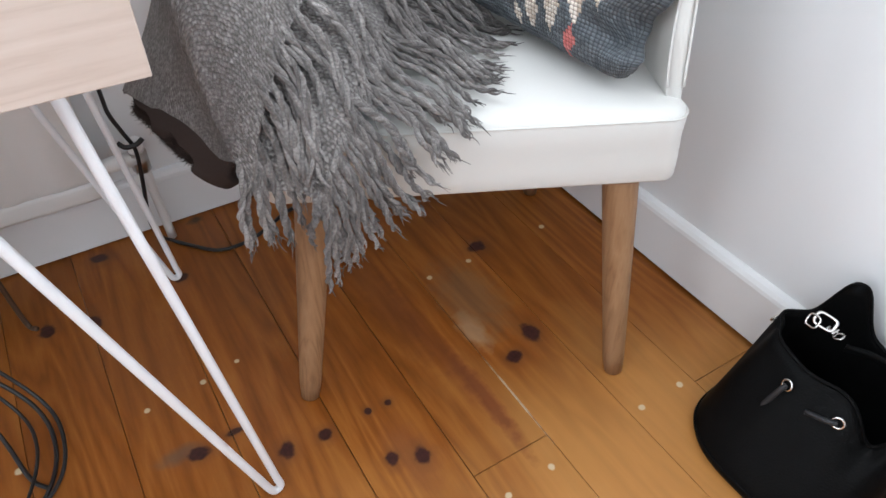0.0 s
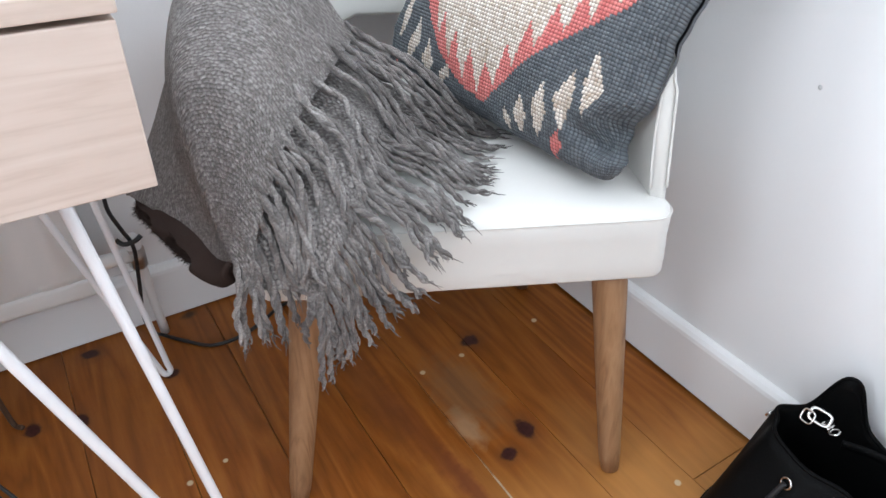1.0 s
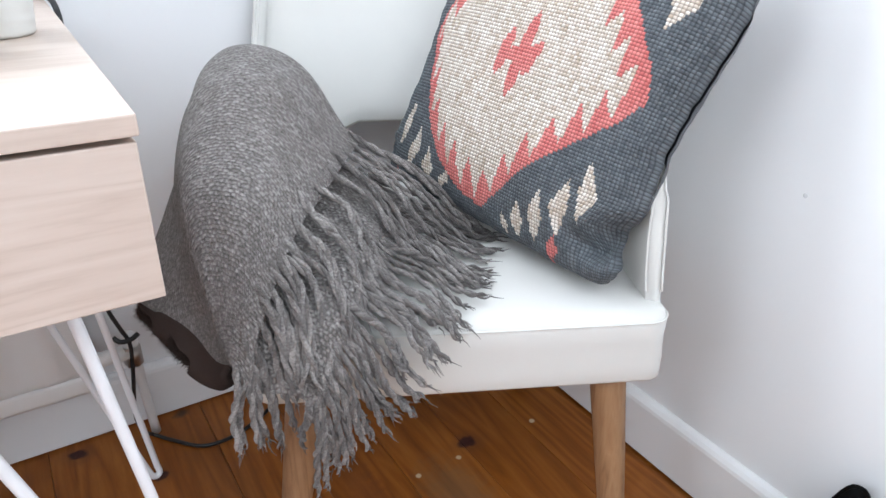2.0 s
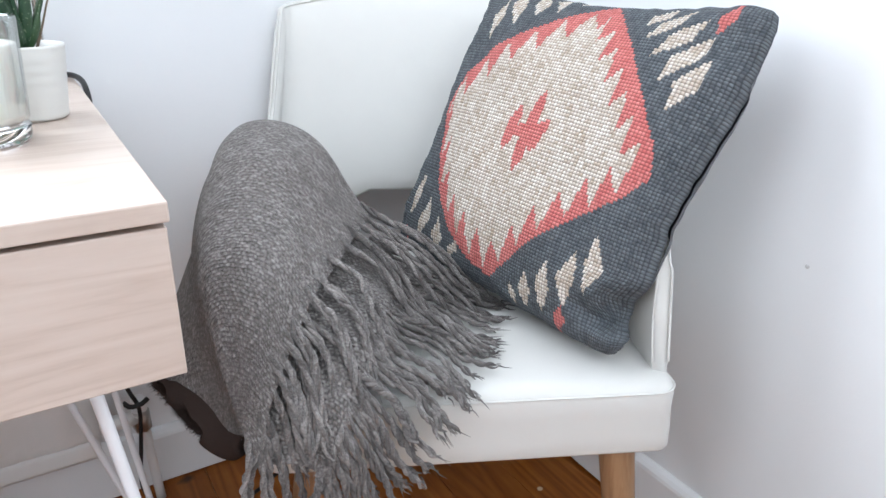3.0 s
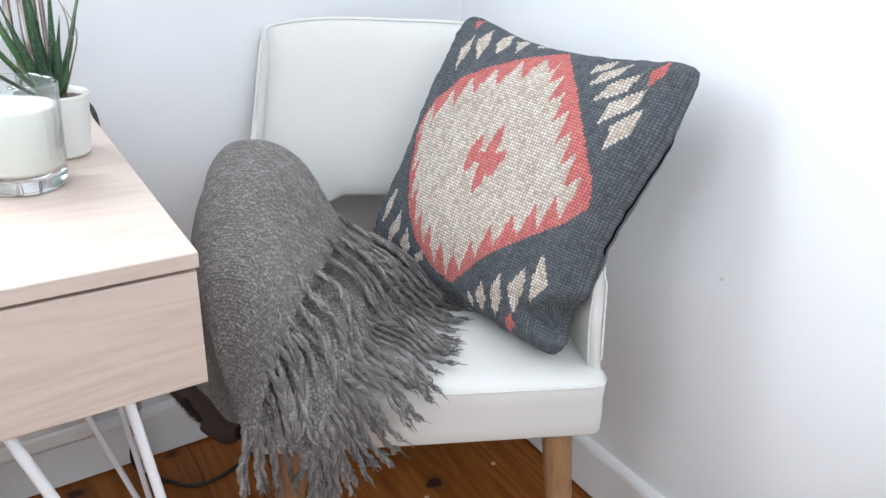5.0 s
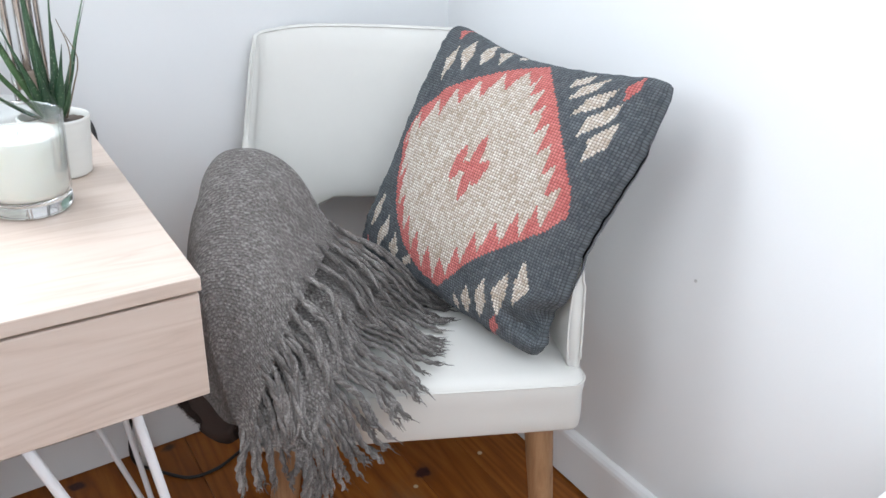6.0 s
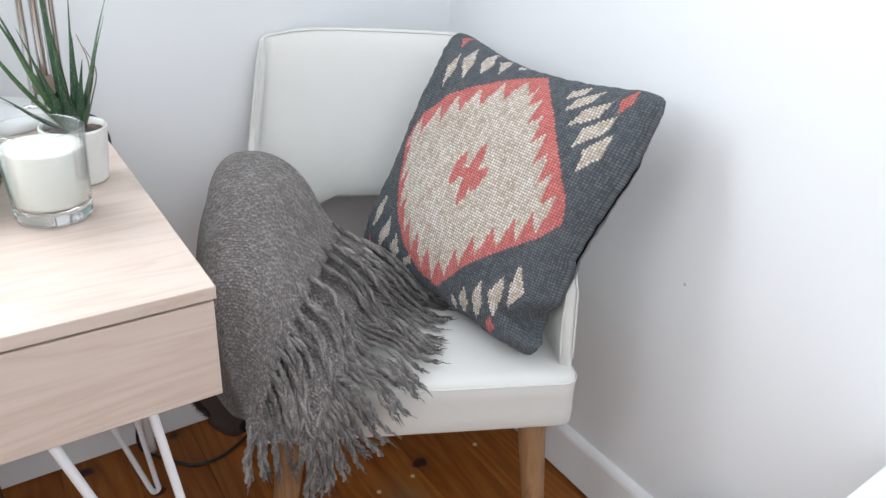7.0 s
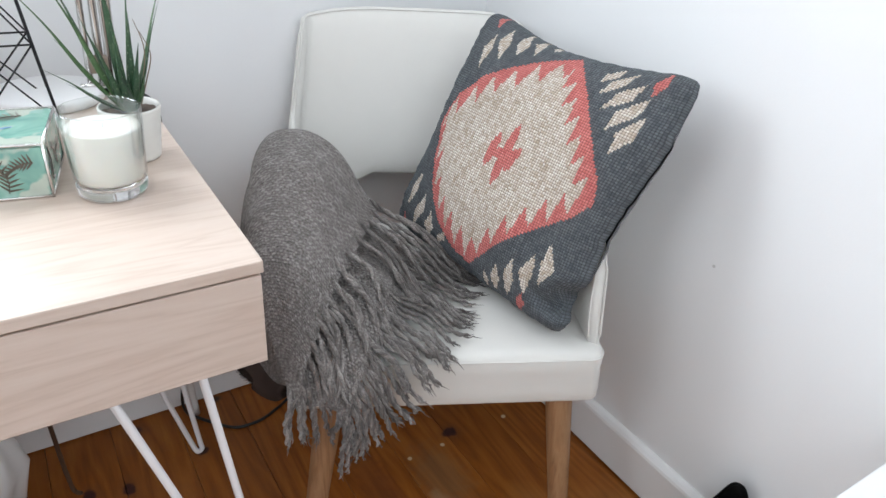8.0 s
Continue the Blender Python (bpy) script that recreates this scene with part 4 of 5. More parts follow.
def candle_glass():
    c = thing("candle", pose(0.4255, 0.974, TOP), "white wax candle in a clear glass tumbler on the desk", "candle")
    part("tumbler", lathe([(0.0350, 0.0165), (0.0372, 0.02), (0.0392, 0.06), (0.0410, 0.092), (0.0408, 0.0945), (0.0398, 0.095), (0.0388, 0.0925), (0.0378, 0.06), (0.0358, 0.022)], 64), thin_glass, c, "clear thin glass wall")
    part("glass_base", lathe([(0.0, 0.0), (0.030, 0.0), (0.0345, 0.0012), (0.0362, 0.005), (0.0368, 0.0125), (0.0355, 0.0148), (0.0300, 0.0145), (0.0, 0.0138)], 64), glass, c, "thick clear glass base")
    part("wax", lathe([(0.0, 0.0144), (0.027, 0.0149), (0.0330, 0.0172), (0.0348, 0.023), (0.0368, 0.06), (0.0374, 0.0735), (0.0366, 0.0752), (0.030, 0.0745), (0.012, 0.0735), (0.0, 0.0733)], 64), wax, c, "smooth white wax")
    part("wick", tube([Vector((0, 0, 0.073)), Vector((0.0006, 0, 0.077)), Vector((0.002, 0.0006, 0.080))], 0.0008, 6), paper, c)
    return c


candle_glass()


def aloe_plant():
    c = thing("potted_plant", pose(0.467, 1.064, TOP), "green aloe with slender leaves in a pale ceramic pot", "plant")
    flank = [(0.0285 + 0.0065 * t + 0.00013 * math.sin(t * 2 * math.pi * 6), 0.002 + 0.060 * t) for t in [i / 48 for i in range(49)]]
    part("pot", lathe([(0.0, 0.0), (0.026, 0.0), *flank, (0.0352, 0.0632), (0.0345, 0.0648), (0.0328, 0.0645), (0.0318, 0.058), (0.0312, 0.0555)], 56), ceramic, c, "ribbed pale grey ceramic pot")
    part("soil", lathe([(0.0, 0.0585), (0.015, 0.0592), (0.026, 0.0578), (0.0312, 0.0565)], 32, shape=lambda a, r, z: (r * math.cos(a), r * math.sin(a), z + 0.002 * math.sin(5 * a + r * 200))), soil, c)
    rnd = random.Random(3)
    leaves = [(-158, 0.165, 0.085, 0.85), (-140, 0.17, 0.070, 0.8), (172, 0.175, 0.050, 1.0), (105, 0.19, 0.020, 0.9), (14, 0.15, 0.046, 0.7), (4, 0.125, 0.036, 0.62), (48, 0.10, 0.016, 0.9),
              (-60, 0.085, 0.022, 1.1), (-100, 0.070, 0.034, 1.2), (-172, 0.060, 0.062, 1.0), (140, 0.11, 0.030, 0.9), (-20, 0.055, 0.020, 1.1), (-125, 0.100, 0.050, 0.85), (60, 0.145, 0.034, 0.55),
              (-165, 0.045, 0.048, 0.9), (-80, 0.050, 0.014, 1.2), (30, 0.060, 0.026, 0.8), (-110, 0.13, 0.030, 0.6), (160, 0.085, 0.050, 0.7), (-40, 0.115, 0.012, 0.8)]
    for yaw, height, reach, fat in leaves:
        a = radians(yaw + rnd.uniform(-8, 8))
        d = Vector((math.cos(a), math.sin(a), 0))
        side = Vector((-d.y, d.x, 0))
        path = spline([d * 0.005 + Vector((0, 0, 0.057)), d * (0.006 + reach * 0.45) + Vector((0, 0, 0.057 + height * 0.34)), d * (0.004 + reach * 0.85) + Vector((0, 0, 0.057 + height * 0.68)), d * reach * 1.35 + Vector((0, 0, 0.057 + height))], 16)
        rows = []
        for i, p in enumerate(path):
            t = i / 15
            half = 0.0062 * fat * (1 - t ** 1.5) * (0.75 + 0.5 * math.sin(math.pi * min(1, t * 1.6))) + 0.0002
            rows.append([p - side * half + d * -half * 0.35, p - side * half * 0.5 + d * half * 0.25, p + d * half * 0.5, p + side * half * 0.5 + d * half * 0.25, p + side * half - d * half * 0.35, p + side * half * 0.4 - d * half * 0.1, p - side * half * 0.4 - d * half * 0.1])
        part("leaf", sheet(rows, wrap=True), leaf_mat, c)
    for yaw, height, reach in ((10, 0.085, 0.022), (-5, 0.100, 0.014)):
        a = radians(yaw)
        d = Vector((math.cos(a), math.sin(a), 0))
        stem = spline([d * 0.012 + Vector((0, 0, 0.057)), d * (0.014 + reach * 0.5) + Vector((0, 0, 0.057 + height * 0.4)), d * (0.012 + reach) + Vector((0, 0, 0.057 + height * 0.75)), d * (0.006 + reach * 0.8) + Vector((0.002, 0.004, 0.062 + height))], 14)
        part("dry_stem", tube(stem, lambda t: 0.0011 - 0.0007 * t, 5), dry_stem, c, "thin dry brown stem")
    return c


aloe_plant()


def trinket_box():
    c = thing("trinket_box", pose(0.367, 0.982, TOP, 0, 0, -11), "turquoise palm print glass box with silver edges", "box")
    L, W, H = 0.18, 0.12, 0.06
    e = 0.0022
    part("box_bottom", box(-L + e, -e, e, W - e, 0.0, 0.003), steel, c, smooth=False)
    for a in ((-L + e, -e, 0.0006, 0.003, e, 0.0565), (-L + e, -e, W - 0.003, W - 0.0006, e, 0.0565), (-0.003, -0.0006, e, W - e, e, 0.0565), (-L + 0.0006, -L + 0.003, e, W - e, e, 0.0565)):
        part("side_panel", box(*a), frond_print, c, smooth=False)
    lid = part("lid", box(-L + e, -e, e, W - e, 0.0565, 0.0595), frond_print, c, "turquoise printed glass lid", smooth=False)
    rnd = random.Random(8)

    def frond(cx, cy, turn, length, place):
        bm = bmesh.new()
        n = 9
        for i in range(n):
            t = (i + 0.5) / n
            bend = turn + 0.7 * t
            px, py = cx + length * t * math.cos(bend), cy + length * t * math.sin(bend)
            for sgn in (-1, 1):
                a = bend + sgn * (1.15 - 0.5 * t)
                ln = length * 0.42 * (1 - 0.6 * t) * rnd.uniform(0.8, 1.1)
                w = 0.0011
                ux, uy = math.cos(a), math.sin(a)
                pts = [(px - uy * w, py + ux * w), (px + ux * ln * 0.5 - uy * w, py + uy * ln * 0.5 + ux * w), (px + ux * ln, py + uy * ln), (px + ux * ln * 0.5 + uy * w, py + uy * ln * 0.5 - ux * w), (px + uy * w, py - ux * w)]
                bm.faces.new([bm.verts.new(place(*q)) for q in pts])
        stem = [Vector(place(cx + length * t * math.cos(turn + 0.7 * t), cy + length * t * math.sin(turn + 0.7 * t))) for t in (0, 0.3, 0.6, 0.9)]
        tube(stem, 0.0007, 4, bm)
        part("printed_frond", bm, frond_ink, c, smooth=False)
    for cx, cy, turn, ln in ((-0.150, 0.016, 0.9, 0.035), (-0.105, 0.010, 2.0, 0.036), (-0.080, 0.012, 0.5, 0.036), (-0.040, 0.008, 1.2, 0.042), (-0.012, 0.040, 2.9, 0.030), (-0.055, 0.045, 3.4, 0.03)):
        frond(cx, cy, turn, ln, lambda x, z: (max(-L + 0.004, min(-0.004, x)), 0.0003, max(0.004, min(0.054, z))))
    for cy, cz, turn, ln in ((0.025, 0.010, 0.9, 0.040), (0.070, 0.012, 1.6, 0.036), (0.105, 0.020, 2.4, 0.034)):
        frond(cy, cz, turn, ln, lambda y, z: (-0.0003, max(0.004, min(W - 0.004, y)), max(0.004, min(0.054, z))))
    for cx, cy, turn, ln in ((-0.030, 0.095, 3.0, 0.045), (-0.075, 0.075, 2.4, 0.040), (-0.060, 0.108, 2.9, 0.045), (-0.120, 0.035, 0.6, 0.05), (-0.15, 0.09, 0.2, 0.045)):
        frond(cx, cy, turn, ln, lambda x, y: (max(-L + 0.004, min(-0.004, x)), max(0.004, min(W - 0.004, y)), 0.0598))
    streak = spline([(-0.12, 0.036, 0.0599), (-0.08, 0.042, 0.0599), (-0.035, 0.060, 0.0599)], 12)
    part("printed_streak", sheet([[p + Vector((0, 0.0035 * math.sin(math.pi * (i + 0.3) / 12), 0)), p - Vector((0, 0.002, 0))] for i, p in enumerate(streak)]), blue_ink, c, smooth=False)
    r = 0.0017
    for x in (-L, 0):
        for y in (0, W):
            part("corner_bead", tube([Vector((x, y, 0)), Vector((x, y, H))], r, 6), chrome, c)
    for z in (r, H):
        for p, q in (((-L, 0), (0, 0)), ((0, 0), (0, W)), ((0, W), (-L, W)), ((-L, W), (-L, 0))):
            part("edge_bead", tube([Vector((*p, z)), Vector((*q, z))], r, 6), chrome, c)
    return c


trinket_box()


def wire_tower():
    c = thing("wire_tower", pose(0.352, 1.275, TOP), "black wire lattice tower ornament standing on the desk", "ornament")

    def corner(k, z):
        s = table([(0, 0.048), (0.10, 0.036), (0.22, 0.022), (0.40, 0.006)], z)
        return Vector(((1, -1, -1, 1)[k % 4] * s, (1, 1, -1, -1)[k % 4] * s, z))
    levels = (0.0, 0.10, 0.19, 0.27, 0.34)
    for k in range(4):
        part("post", tube([corner(k, 0.40 * i / 10) for i in range(11)], 0.0021, 6), black_wire, c)
        for z0, z1 in zip(levels, levels[1:]):
            part("brace", tube([corner(k, z0), corner(k + 1, z1)], 0.0013, 5), black_wire, c)
            part("brace", tube([corner(k + 1, z0), corner(k, z1)], 0.0013, 5), black_wire, c)
            part("rail", tube([corner(k, z1), corner(k + 1, z1)], 0.0014, 5), black_wire, c)
        part("rail", tube([corner(k, 0.002), corner(k + 1, 0.002)], 0.0014, 5), black_wire, c)
    return c


wire_tower()


def desk_lamp():
    c = thing("desk_lamp", pose(0.452, 1.322, TOP), "chrome jointed desk lamp standing on a white base", "lamp")
    part("base", lathe([(0.0, 0.0), (0.070, 0.0), (0.074, 0.003), (0.075, 0.012), (0.072, 0.0165), (0.060, 0.019), (0.0, 0.0195)], 56), white_plastic, c, "round white weighted base").location = (-0.055, 0.0, 0.0)
    for dx, dy, r in ((0.004, -0.012, 0.0045), (0.020, -0.012, 0.0055), (0.0345, 0.010, 0.0045), (0.044, 0.010, 0.0035)):
        part("arm", tube([Vector((dx - 0.002, dy, 0.018)), Vector((dx + 0.012, dy, 0.42))], r, 12), chrome, c, "polished chrome rod")
    part("joint", box(0.004, 0.030, -0.022, -0.004, 0.038, 0.062, 0.003), brass_joint, c, "tan joint block")
    part("clamp_screw", tube([Vector((-0.012, -0.016, 0.020)), Vector((0.012, -0.016, 0.021))], 0.004, 10), chrome, c)
    head = part("shade", lathe([(0.016, 0.10), (0.028, 0.08), (0.045, 0.03), (0.060, 0.0), (0.0585, 0.0), (0.043, 0.03), (0.026, 0.078), (0.0, 0.098)], 40), chrome, c, "chrome bell shade")
    head.location = (-0.02, -0.02, 0.40)
    return c


desk_lamp()


def framed_print(name, m, w, h, label, mat_f):
    c = thing(name, m, label, "picture frame")
    f = bmesh.new()
    for a in ((0, w, 0, 0.018), (0, w, h - 0.018, h), (0, 0.018, 0.018, h - 0.018), (w - 0.018, w, 0.018, h - 0.018)):
        box(a[0], a[1], -0.02, 0, a[2], a[3], 0.002, bm=f)
    part("frame", f, mat_f, c, smooth=False)
    part("sheet_of_paper", box(0.015, w - 0.015, -0.009, -0.003, 0.015, h - 0.015), paper, c, smooth=False)
    return c


framed_print("picture_frame", pose(0.178, 1.195, TOP, -12, 0, -12), 0.16, 0.21, "dark blue photo frame leaning back on the desk", dark_blue)

# ---- under the desk ----


def panel_radiator():
    c = thing("radiator", pose(0, 0, 0), "white convector panel radiator on the wall below the window", "radiator")
    x0, x1, z0, z1 = -1.2, 0.46, 0.150, 0.60
    prof = []
    n = 42
    for i in range(n + 1):
        x = x0 + (x1 - x0) * i / n
        bulge = 0.011 if i % 2 else 0.0
        for k in (-0.3, 0.3):
            prof.append((x + k * (x1 - x0) / n, 1.392 - bulge))
    rows = []
    for z, flat in ((z0 + 0.018, 0), (z0 + 0.035, 0.3), (z0 + 0.05, 1), (z1 - 0.05, 1), (z1 - 0.035, 0.3), (z1 - 0.018, 0)):
        rows.append([Vector((x, 1.392 - (1.392 - y) * flat, z)) for x, y in prof])
    part("front_panel", sheet(rows, 0.006), radiator_paint, c)
    part("bottom_rail", box(x0 - 0.01, x1 + 0.01, 1.382, 1.418, z0 - 0.012, z0 + 0.024, 0.008), radiator_paint, c)
    part("top_rail", box(x0 - 0.01, x1 + 0.01, 1.382, 1.418, z1 - 0.024, z1, 0.008), radiator_paint, c)
    part("rear_panel", box(x0, x1, 1.418, 1.446, z0 + 0.01, z1 - 0.01, 0.004), radiator_paint, c, smooth=False)
    v = part("valve", tube([Vector((0.462, 1.40, 0.185)), Vector((0.505, 1.40, 0.185)), Vector((0.53, 1.40, 0.185))], 0.013, 14), radiator_paint, c, "white painted valve")
    part("valve_cap", lathe([(0.0, 0.0), (0.012, 0.0), (0.013, 0.009), (0.012, 0.022), (0.009, 0.026), (0.0, 0.027)], 24), white_plastic, v).location = (0.535, 1.40, 0.195)
    part("valve_nut", tube([Vector((0.535, 1.40, 0.16)), Vector((0.535, 1.40, 0.197))], 0.015, 6), steel, v)
    part("pipe", tube(spline([(0.540, 1.408, 0.17), (0.541, 1.409, 0.10), (0.546, 1.410, 0.0)], 8), 0.008, 12), radiator_paint, c, "white painted pipe to the floor")
    return c


panel_radiator()


def cord(name, pts, r, material, label, n=60):
    ob = part(name, tube(spline(pts, n), r, 8), material)
    return tagged(ob, label, "cable")


CABLE = [(0.470, 1.335, 0.7540), (0.503, 1.315, 0.7540), (0.523, 1.275, 0.7545), (0.5275, 1.235, 0.742), (0.5275, 1.245, 0.70), (0.5275, 1.29, 0.62), (0.513, 1.365, 0.45), (0.513, 1.377, 0.315), (0.514, 1.377, 0.283), (0.524, 1.376, 0.247), (0.533, 1.376, 0.212), (0.527, 1.377, 0.15), (0.517, 1.379, 0.07),
         (0.526, 1.384, 0.028), (0.541, 1.392, 0.007), (0.568, 1.362, 0.0042), (0.607, 1.324, 0.0042), (0.659, 1.321, 0.0042), (0.710, 1.342, 0.0042), (0.760, 1.367, 0.0042), (0.86, 1.37, 0.0042)]
lead = cord("power_cable", CABLE, 0.0034, black_rubber, "thin black power cable trailing from the desk over the floor", 110)
clip = bmesh.new()
tube(spline([(0.511, 1.372, 0.236), (0.520, 1.368, 0.227), (0.536, 1.368, 0.227), (0.548, 1.372, 0.232)], 8), 0.0045, 6, clip)
part("cable_tie", clip, black_rubber, lead)
for i, (dx, dz) in enumerate(((0, 0), (0.012, 0.03), (-0.02, 0.05))):
    cord("loose_cable", [(0.12 + dx, 1.17, 0.10), (0.17 + dx, 1.18, 0.14 + dz), (0.225 + dx, 1.17, 0.09 + dz * 0.6), (0.279 + dx, 1.12, 0.03), (0.292 + dx, 1.056, 0.006 + 0.004 * i), (0.272 + dx, 0.985, 0.0052 + 0.004 * i), (0.21, 0.93, 0.0052 + 0.004 * i)], 0.0030 - 0.0003 * i, black_rubber, "black cable looping down to the wooden floor")
cord("loose_cable", [(0.13, 1.16, 0.10), (0.205, 1.15, 0.10), (0.235, 1.09, 0.03), (0.255, 1.02, 0.0042), (0.275, 0.99, 0.0042)], 0.003, black_rubber, "black cable looping down to the wooden floor")
cord("brown_cord", [(0.275, 1.30, 0.63), (0.280, 1.31, 0.40), (0.283, 1.315, 0.15), (0.289, 1.31, 0.012), (0.302, 1.29, 0.005)], 0.004, brown_cable, "brown flex hanging down behind the desk")


def paper_sack():
    def lump(a, r, z):
        k = 1 + 0.10 * math.sin(3 * a + z * 20) + 0.06 * math.sin(7 * a + 2) + 0.07 * noise.noise(Vector((math.cos(a) * 2, math.sin(a) * 2, z * 12)))
        return (r * k * math.cos(a), r * k * math.sin(a) * 0.8, z)
    bm = lathe([(0.0, 0.0), (0.022, 0.0), (0.034, 0.006), (0.062, 0.05), (0.088, 0.14), (0.08, 0.20), (0.055, 0.245), (0.045, 0.262), (0.05, 0.278), (0.02, 0.27), (0.0, 0.262)], 96, shape=lump)
    ob = part("plastic_sack", bm, paper)
    ob.matrix_world = pose(0.148, 1.282, 0.0)
    return tagged(ob, "crumpled white plastic bag standing under the desk", "bag")


paper_sack()

# ---- by the wall: bag and side table ----


def bucket_bag():
    c = thing("handbag", pose(1.132, 0.530, 0.0), "black leather bucket handbag standing open on the floor", "handbag")
    sides = 144

    def form(a, r, z):
        t = z / 0.21
        ca, sa = math.cos(a), math.sin(a)
        sq = (abs(ca) ** 2.7 + abs(sa) ** 2.7) ** (-1 / 2.7)
        x = r * sq * ca * (1.10 - 0.50 * t ** 1.2)
        y = r * sq * sa * (1.25 - 0.11 * t)
        fold = 0.004 * t * math.sin(5 * a + 0.6) + 0.002 * t * math.sin(9 * a)
        x += 0.048 * t + fold * ca
        y += fold * sa - 0.003 * t
        deg = math.degrees(a) % 360
        near = min(abs(deg - 31), 360 - abs(deg - 31))
        rise = (-0.020 + 0.072 * math.exp(-(near / 15) ** 2.6) - 0.040 * math.exp(-((deg - 218) / 12) ** 2) - 0.016 * ease(225, 245, deg) * ease(330, 300, deg)) * t ** 2
        return (x, y, z * 0.86 + rise)
    prof = [(0.0, 0.0), (0.080, 0.0), (0.092, 0.004), (0.097, 0.014)] + [(0.097 - 0.006 * i / 12, 0.014 + 0.196 * i / 12) for i in range(1, 13)]
    inner = [(r - 0.005, z) for r, z in prof[::-1][:-3]] + [(0.0, 0.014)]
    part("leather_body", lathe(prof + inner, sides, shape=form), black_leather, c)
    rim = [Vector(form(2 * math.pi * j / sides, 0.0885, 0.2105)) for j in range(sides + 1)]
    part("rim_binding", tube(rim, 0.0028, 6, caps=False), black_leather, c)
    base = [Vector(form(2 * math.pi * j / sides, 0.097, 0.018)) + Vector((0, 0, 0.0)) for j in range(sides + 1)]
    part("base_seam", tube(base, 0.002, 6, caps=False), black_leather, c)
    # eyelets and drawstring
    holes = []
    for a in (164, 198, 300, 80):
        p = Vector(form(radians(a), 0.0945, 0.180))
        out = Vector((math.cos(radians(a)), math.sin(radians(a)), 0.35)).normalized()
        e = out.orthogonal().normalized()
        f = out.cross(e)
        ring = [p + out * 0.002 + (e * math.cos(t) + f * math.sin(t)) * 0.0068 for t in [2 * math.pi * j / 24 for j in range(25)]]
        part("eyelet", tube(ring, 0.0016, 8, caps=False), chrome, c, "small chrome eyelet")
        holes.append(p + out * 0.004)
    part("drawstring", tube(spline([holes[0], holes[0] + Vector((-0.006, 0.002, -0.010)), holes[0] + Vector((-0.017, 0.009, -0.046))], 16), 0.0036, 8), strap_leather, c)
    part("drawstring", tube(spline([holes[1], holes[1] + Vector((-0.006, 0.010, -0.002)), holes[1] + Vector((-0.007, 0.034, -0.012))], 14), 0.0036, 8), strap_leather, c)
    # shoulder strap with its clasp
    s0 = Vector((0.052, 0.058, 0.184))
    def link(cx, cy, cz, wide, tall, r, face=(-0.6, -0.25, 0.75)):
        """A rounded rectangular ring lying across `face`."""
        n = Vector(face).normalized()
        e = (Vector((0.25, -0.9, -0.1)) - n * n.dot(Vector((0.25, -0.9, -0.1)))).normalized()
        f = n.cross(e)
        loop = []
        for j in range(33):
            t = 2 * math.pi * j / 32
            ct, st = math.cos(t), math.sin(t)
            q = (abs(ct) ** 4 + abs(st) ** 4) ** -0.25
            loop.append(Vector((cx, cy, cz)) + e * wide * q * ct + f * tall * q * st)
        return tube(loop, r, 8, caps=False)
    clasp = part("clasp", link(s0.x, s0.y - 0.004, s0.z + 0.004, 0.0125, 0.0085, 0.0021), chrome, c, "polished chrome clasp")
    part("clasp_block", box(s0.x - 0.003, s0.x + 0.011, s0.y - 0.020, s0.y - 0.008, s0.z - 0.009, s0.z - 0.001, 0.002), chrome, clasp)
    part("clasp_ring", link(s0.x + 0.006, s0.y - 0.024, s0.z - 0.008, 0.0055, 0.0055, 0.0013, (-0.2, 0.5, 0.8)), chrome, clasp)
    part("clasp_ring", link(s0.x - 0.010, s0.y + 0.006, s0.z + 0.002, 0.008, 0.008, 0.0014, (-0.8, 0.2, 0.5)), chrome, clasp)
    strap = spline([s0 + Vector((0.006, -0.036, -0.016)), s0 + Vector((0.02, -0.07, -0.012)), s0 + Vector((0.035, -0.13, -0.02)), s0 + Vector((0.03, -0.20, -0.08)), s0 + Vector((0.01, -0.235, -0.19)), s0 + Vector((0.0, -0.24, -0.2125))], 30)
    part("strap", sheet([[p + Vector((0, 0, 0.006)), p + Vector((0.001, 0, -0.006))] for p in strap], 0.003), black_leather, c)
    return c


bucket_bag()


def side_table():
    c = thing("side_table", pose(0, 0, 0), "white painted side table beside the wall", "table")
    x0, x1, y0, y1 = 1.0, RIGHT_X - 0.006, -0.12, 0.400
    part("tabletop", box(x0, x1, y0, y1, 0.472, 0.50, 0.003), trim_paint, c, smooth=False)
    part("apron", box(x0 + 0.02, x1 - 0.02, y0 + 0.02, y1 - 0.02, 0.41, 0.4715), trim_paint, c, smooth=False)
    for x in (x0 + 0.022, x1 - 0.052):
        for y in (y0 + 0.022, y1 - 0.052):
            part("leg", box(x, x + 0.03, y, y + 0.03, 0.0, 0.41, 0.002), trim_paint, c, smooth=False)
    return c


side_table()

# ---- floor boards ----
SEAMS = [1.2435, 1.121, 0.9985, 0.876, 0.7535, 0.631, 0.502, 0.376]
while SEAMS[-1] > LEFT_X + 0.02:
    SEAMS.append(SEAMS[-1] - 0.122)
floor = part("floor", box(LEFT_X - 0.2, RIGHT_X + 0.2, FRONT_Y - 0.2, BACK_Y + 0.2, -0.05, -0.012), gap_dark, smooth=False)
tagged(floor, "old varnished knotty pine floorboards with dark gaps", "floor", kind="structure")


def plank(x0, x1, y0, y1, z=0.0):
    g = brnd.choice((0.0002, 0.0003, 0.0006))
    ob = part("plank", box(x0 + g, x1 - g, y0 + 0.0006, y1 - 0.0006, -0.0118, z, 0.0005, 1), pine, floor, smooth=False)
    return ob


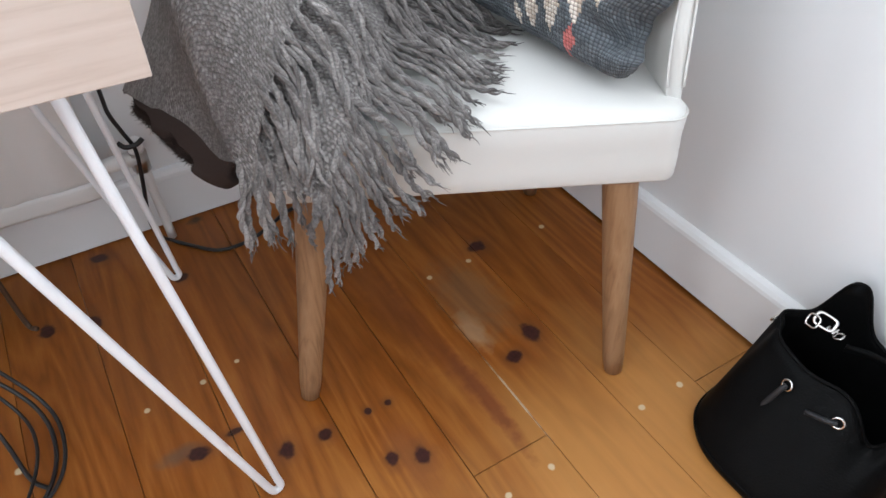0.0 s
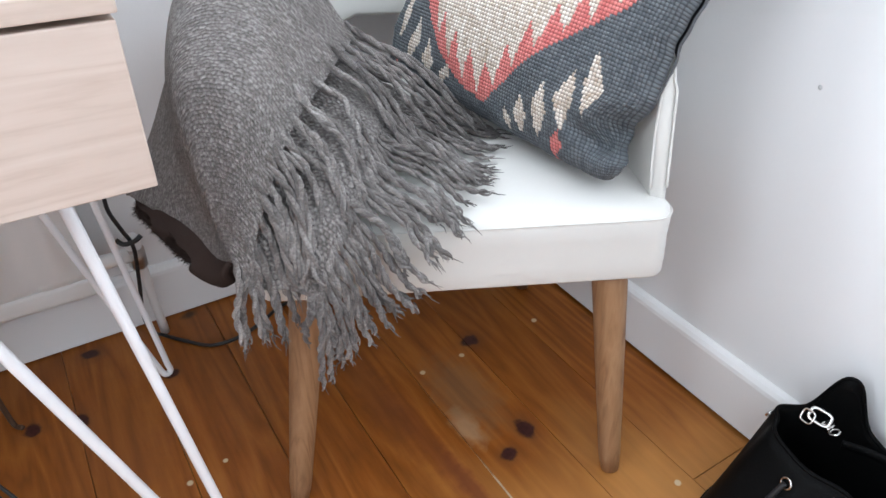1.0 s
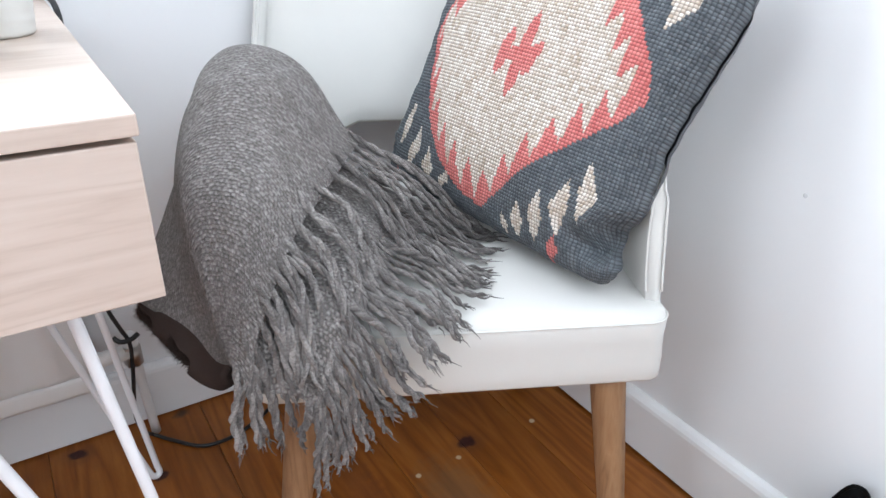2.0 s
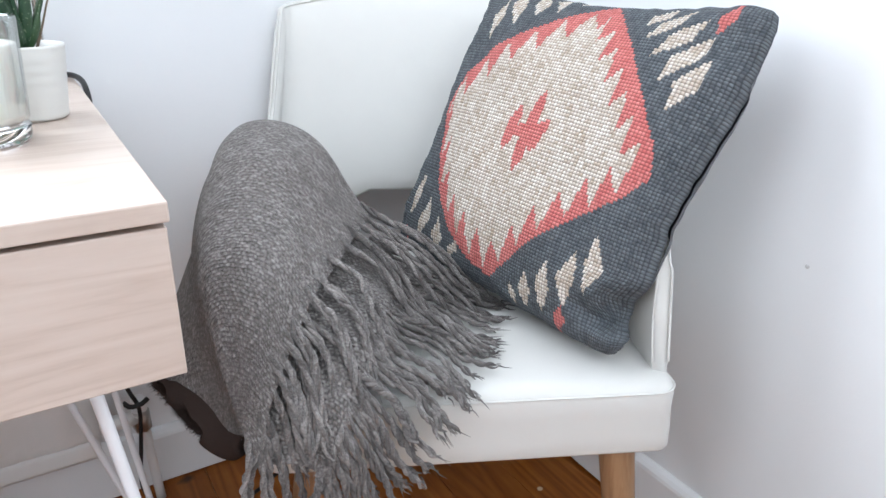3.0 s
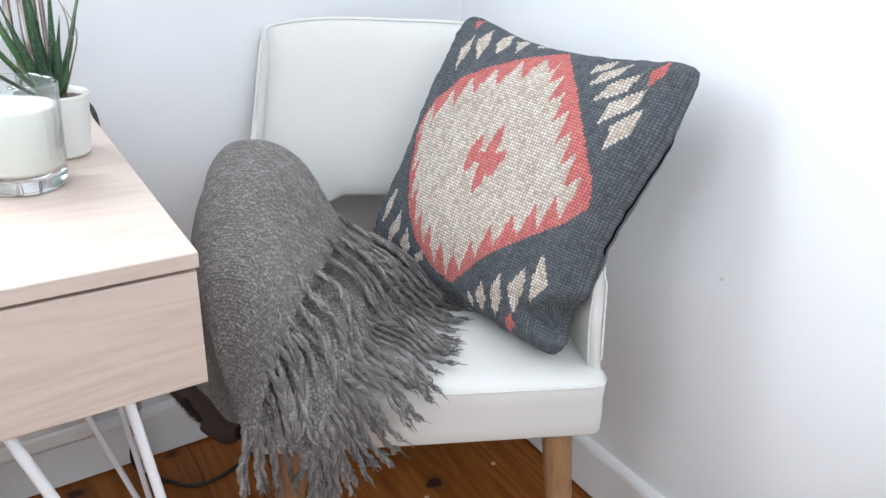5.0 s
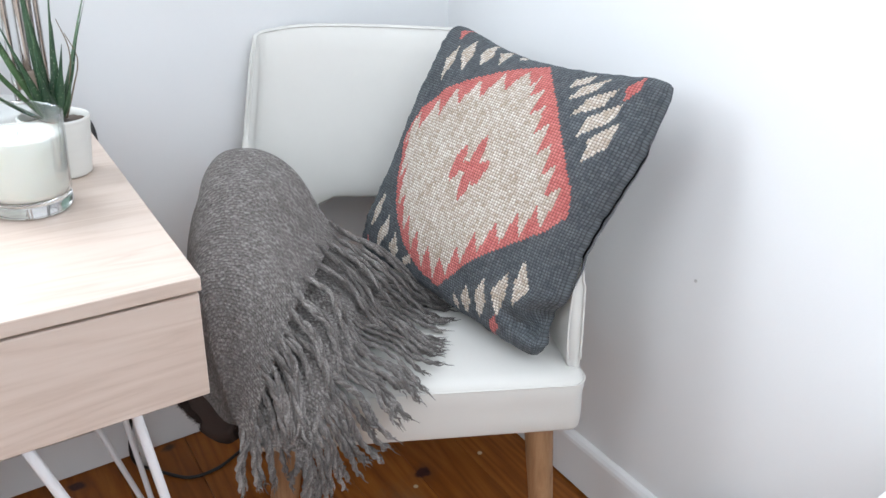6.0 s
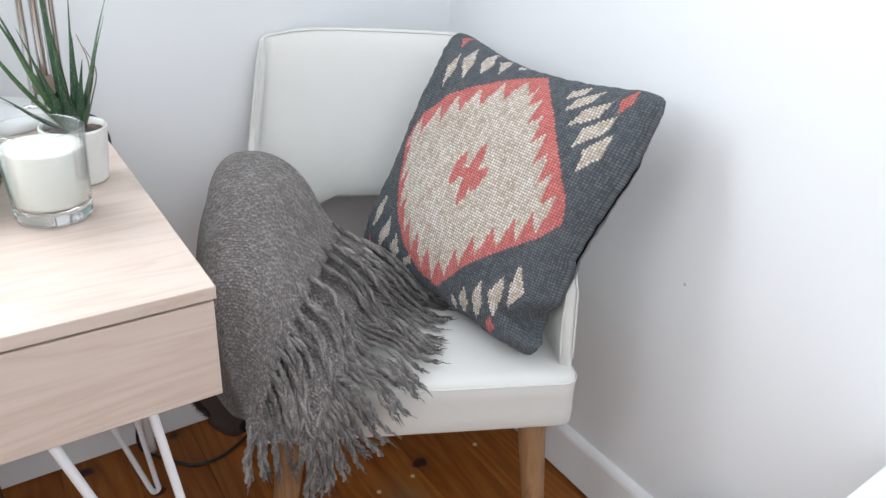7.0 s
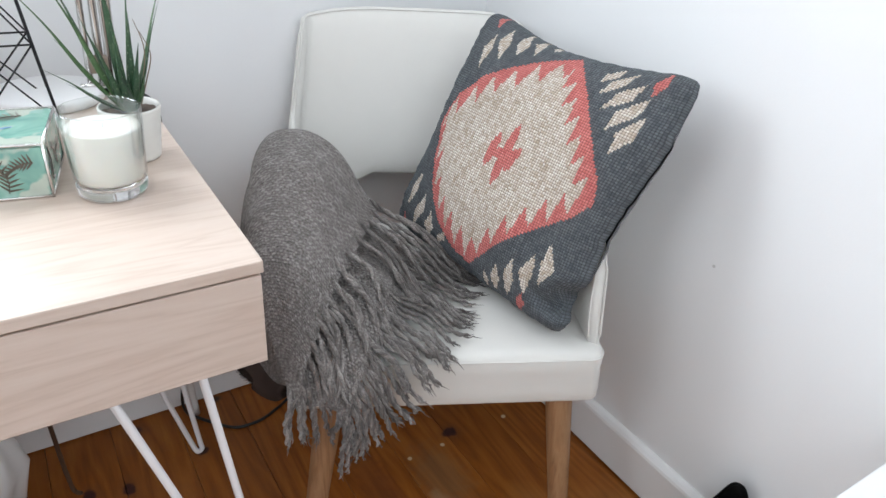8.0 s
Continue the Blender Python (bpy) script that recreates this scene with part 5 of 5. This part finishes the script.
brnd = random.Random(11)
ENDS = {0: [0.679], 3: [0.722]}
for i, (b, a) in enumerate(zip(SEAMS, SEAMS[1:])):
    cuts = ENDS.get(i) or [brnd.uniform(FRONT_Y + 0.15, 0.2 if i > 6 or i in (1, 2) else -0.2)]
    ys = [FRONT_Y, *cuts, BACK_Y]
    for y0, y1 in zip(ys, ys[1:]):
        plank(max(a, LEFT_X), b, y0, y1, -0.0006 * brnd.random())
part("plank", box(1.2455, RIGHT_X, FRONT_Y, BACK_Y, -0.0118, -0.004), pine, floor, smooth=False)
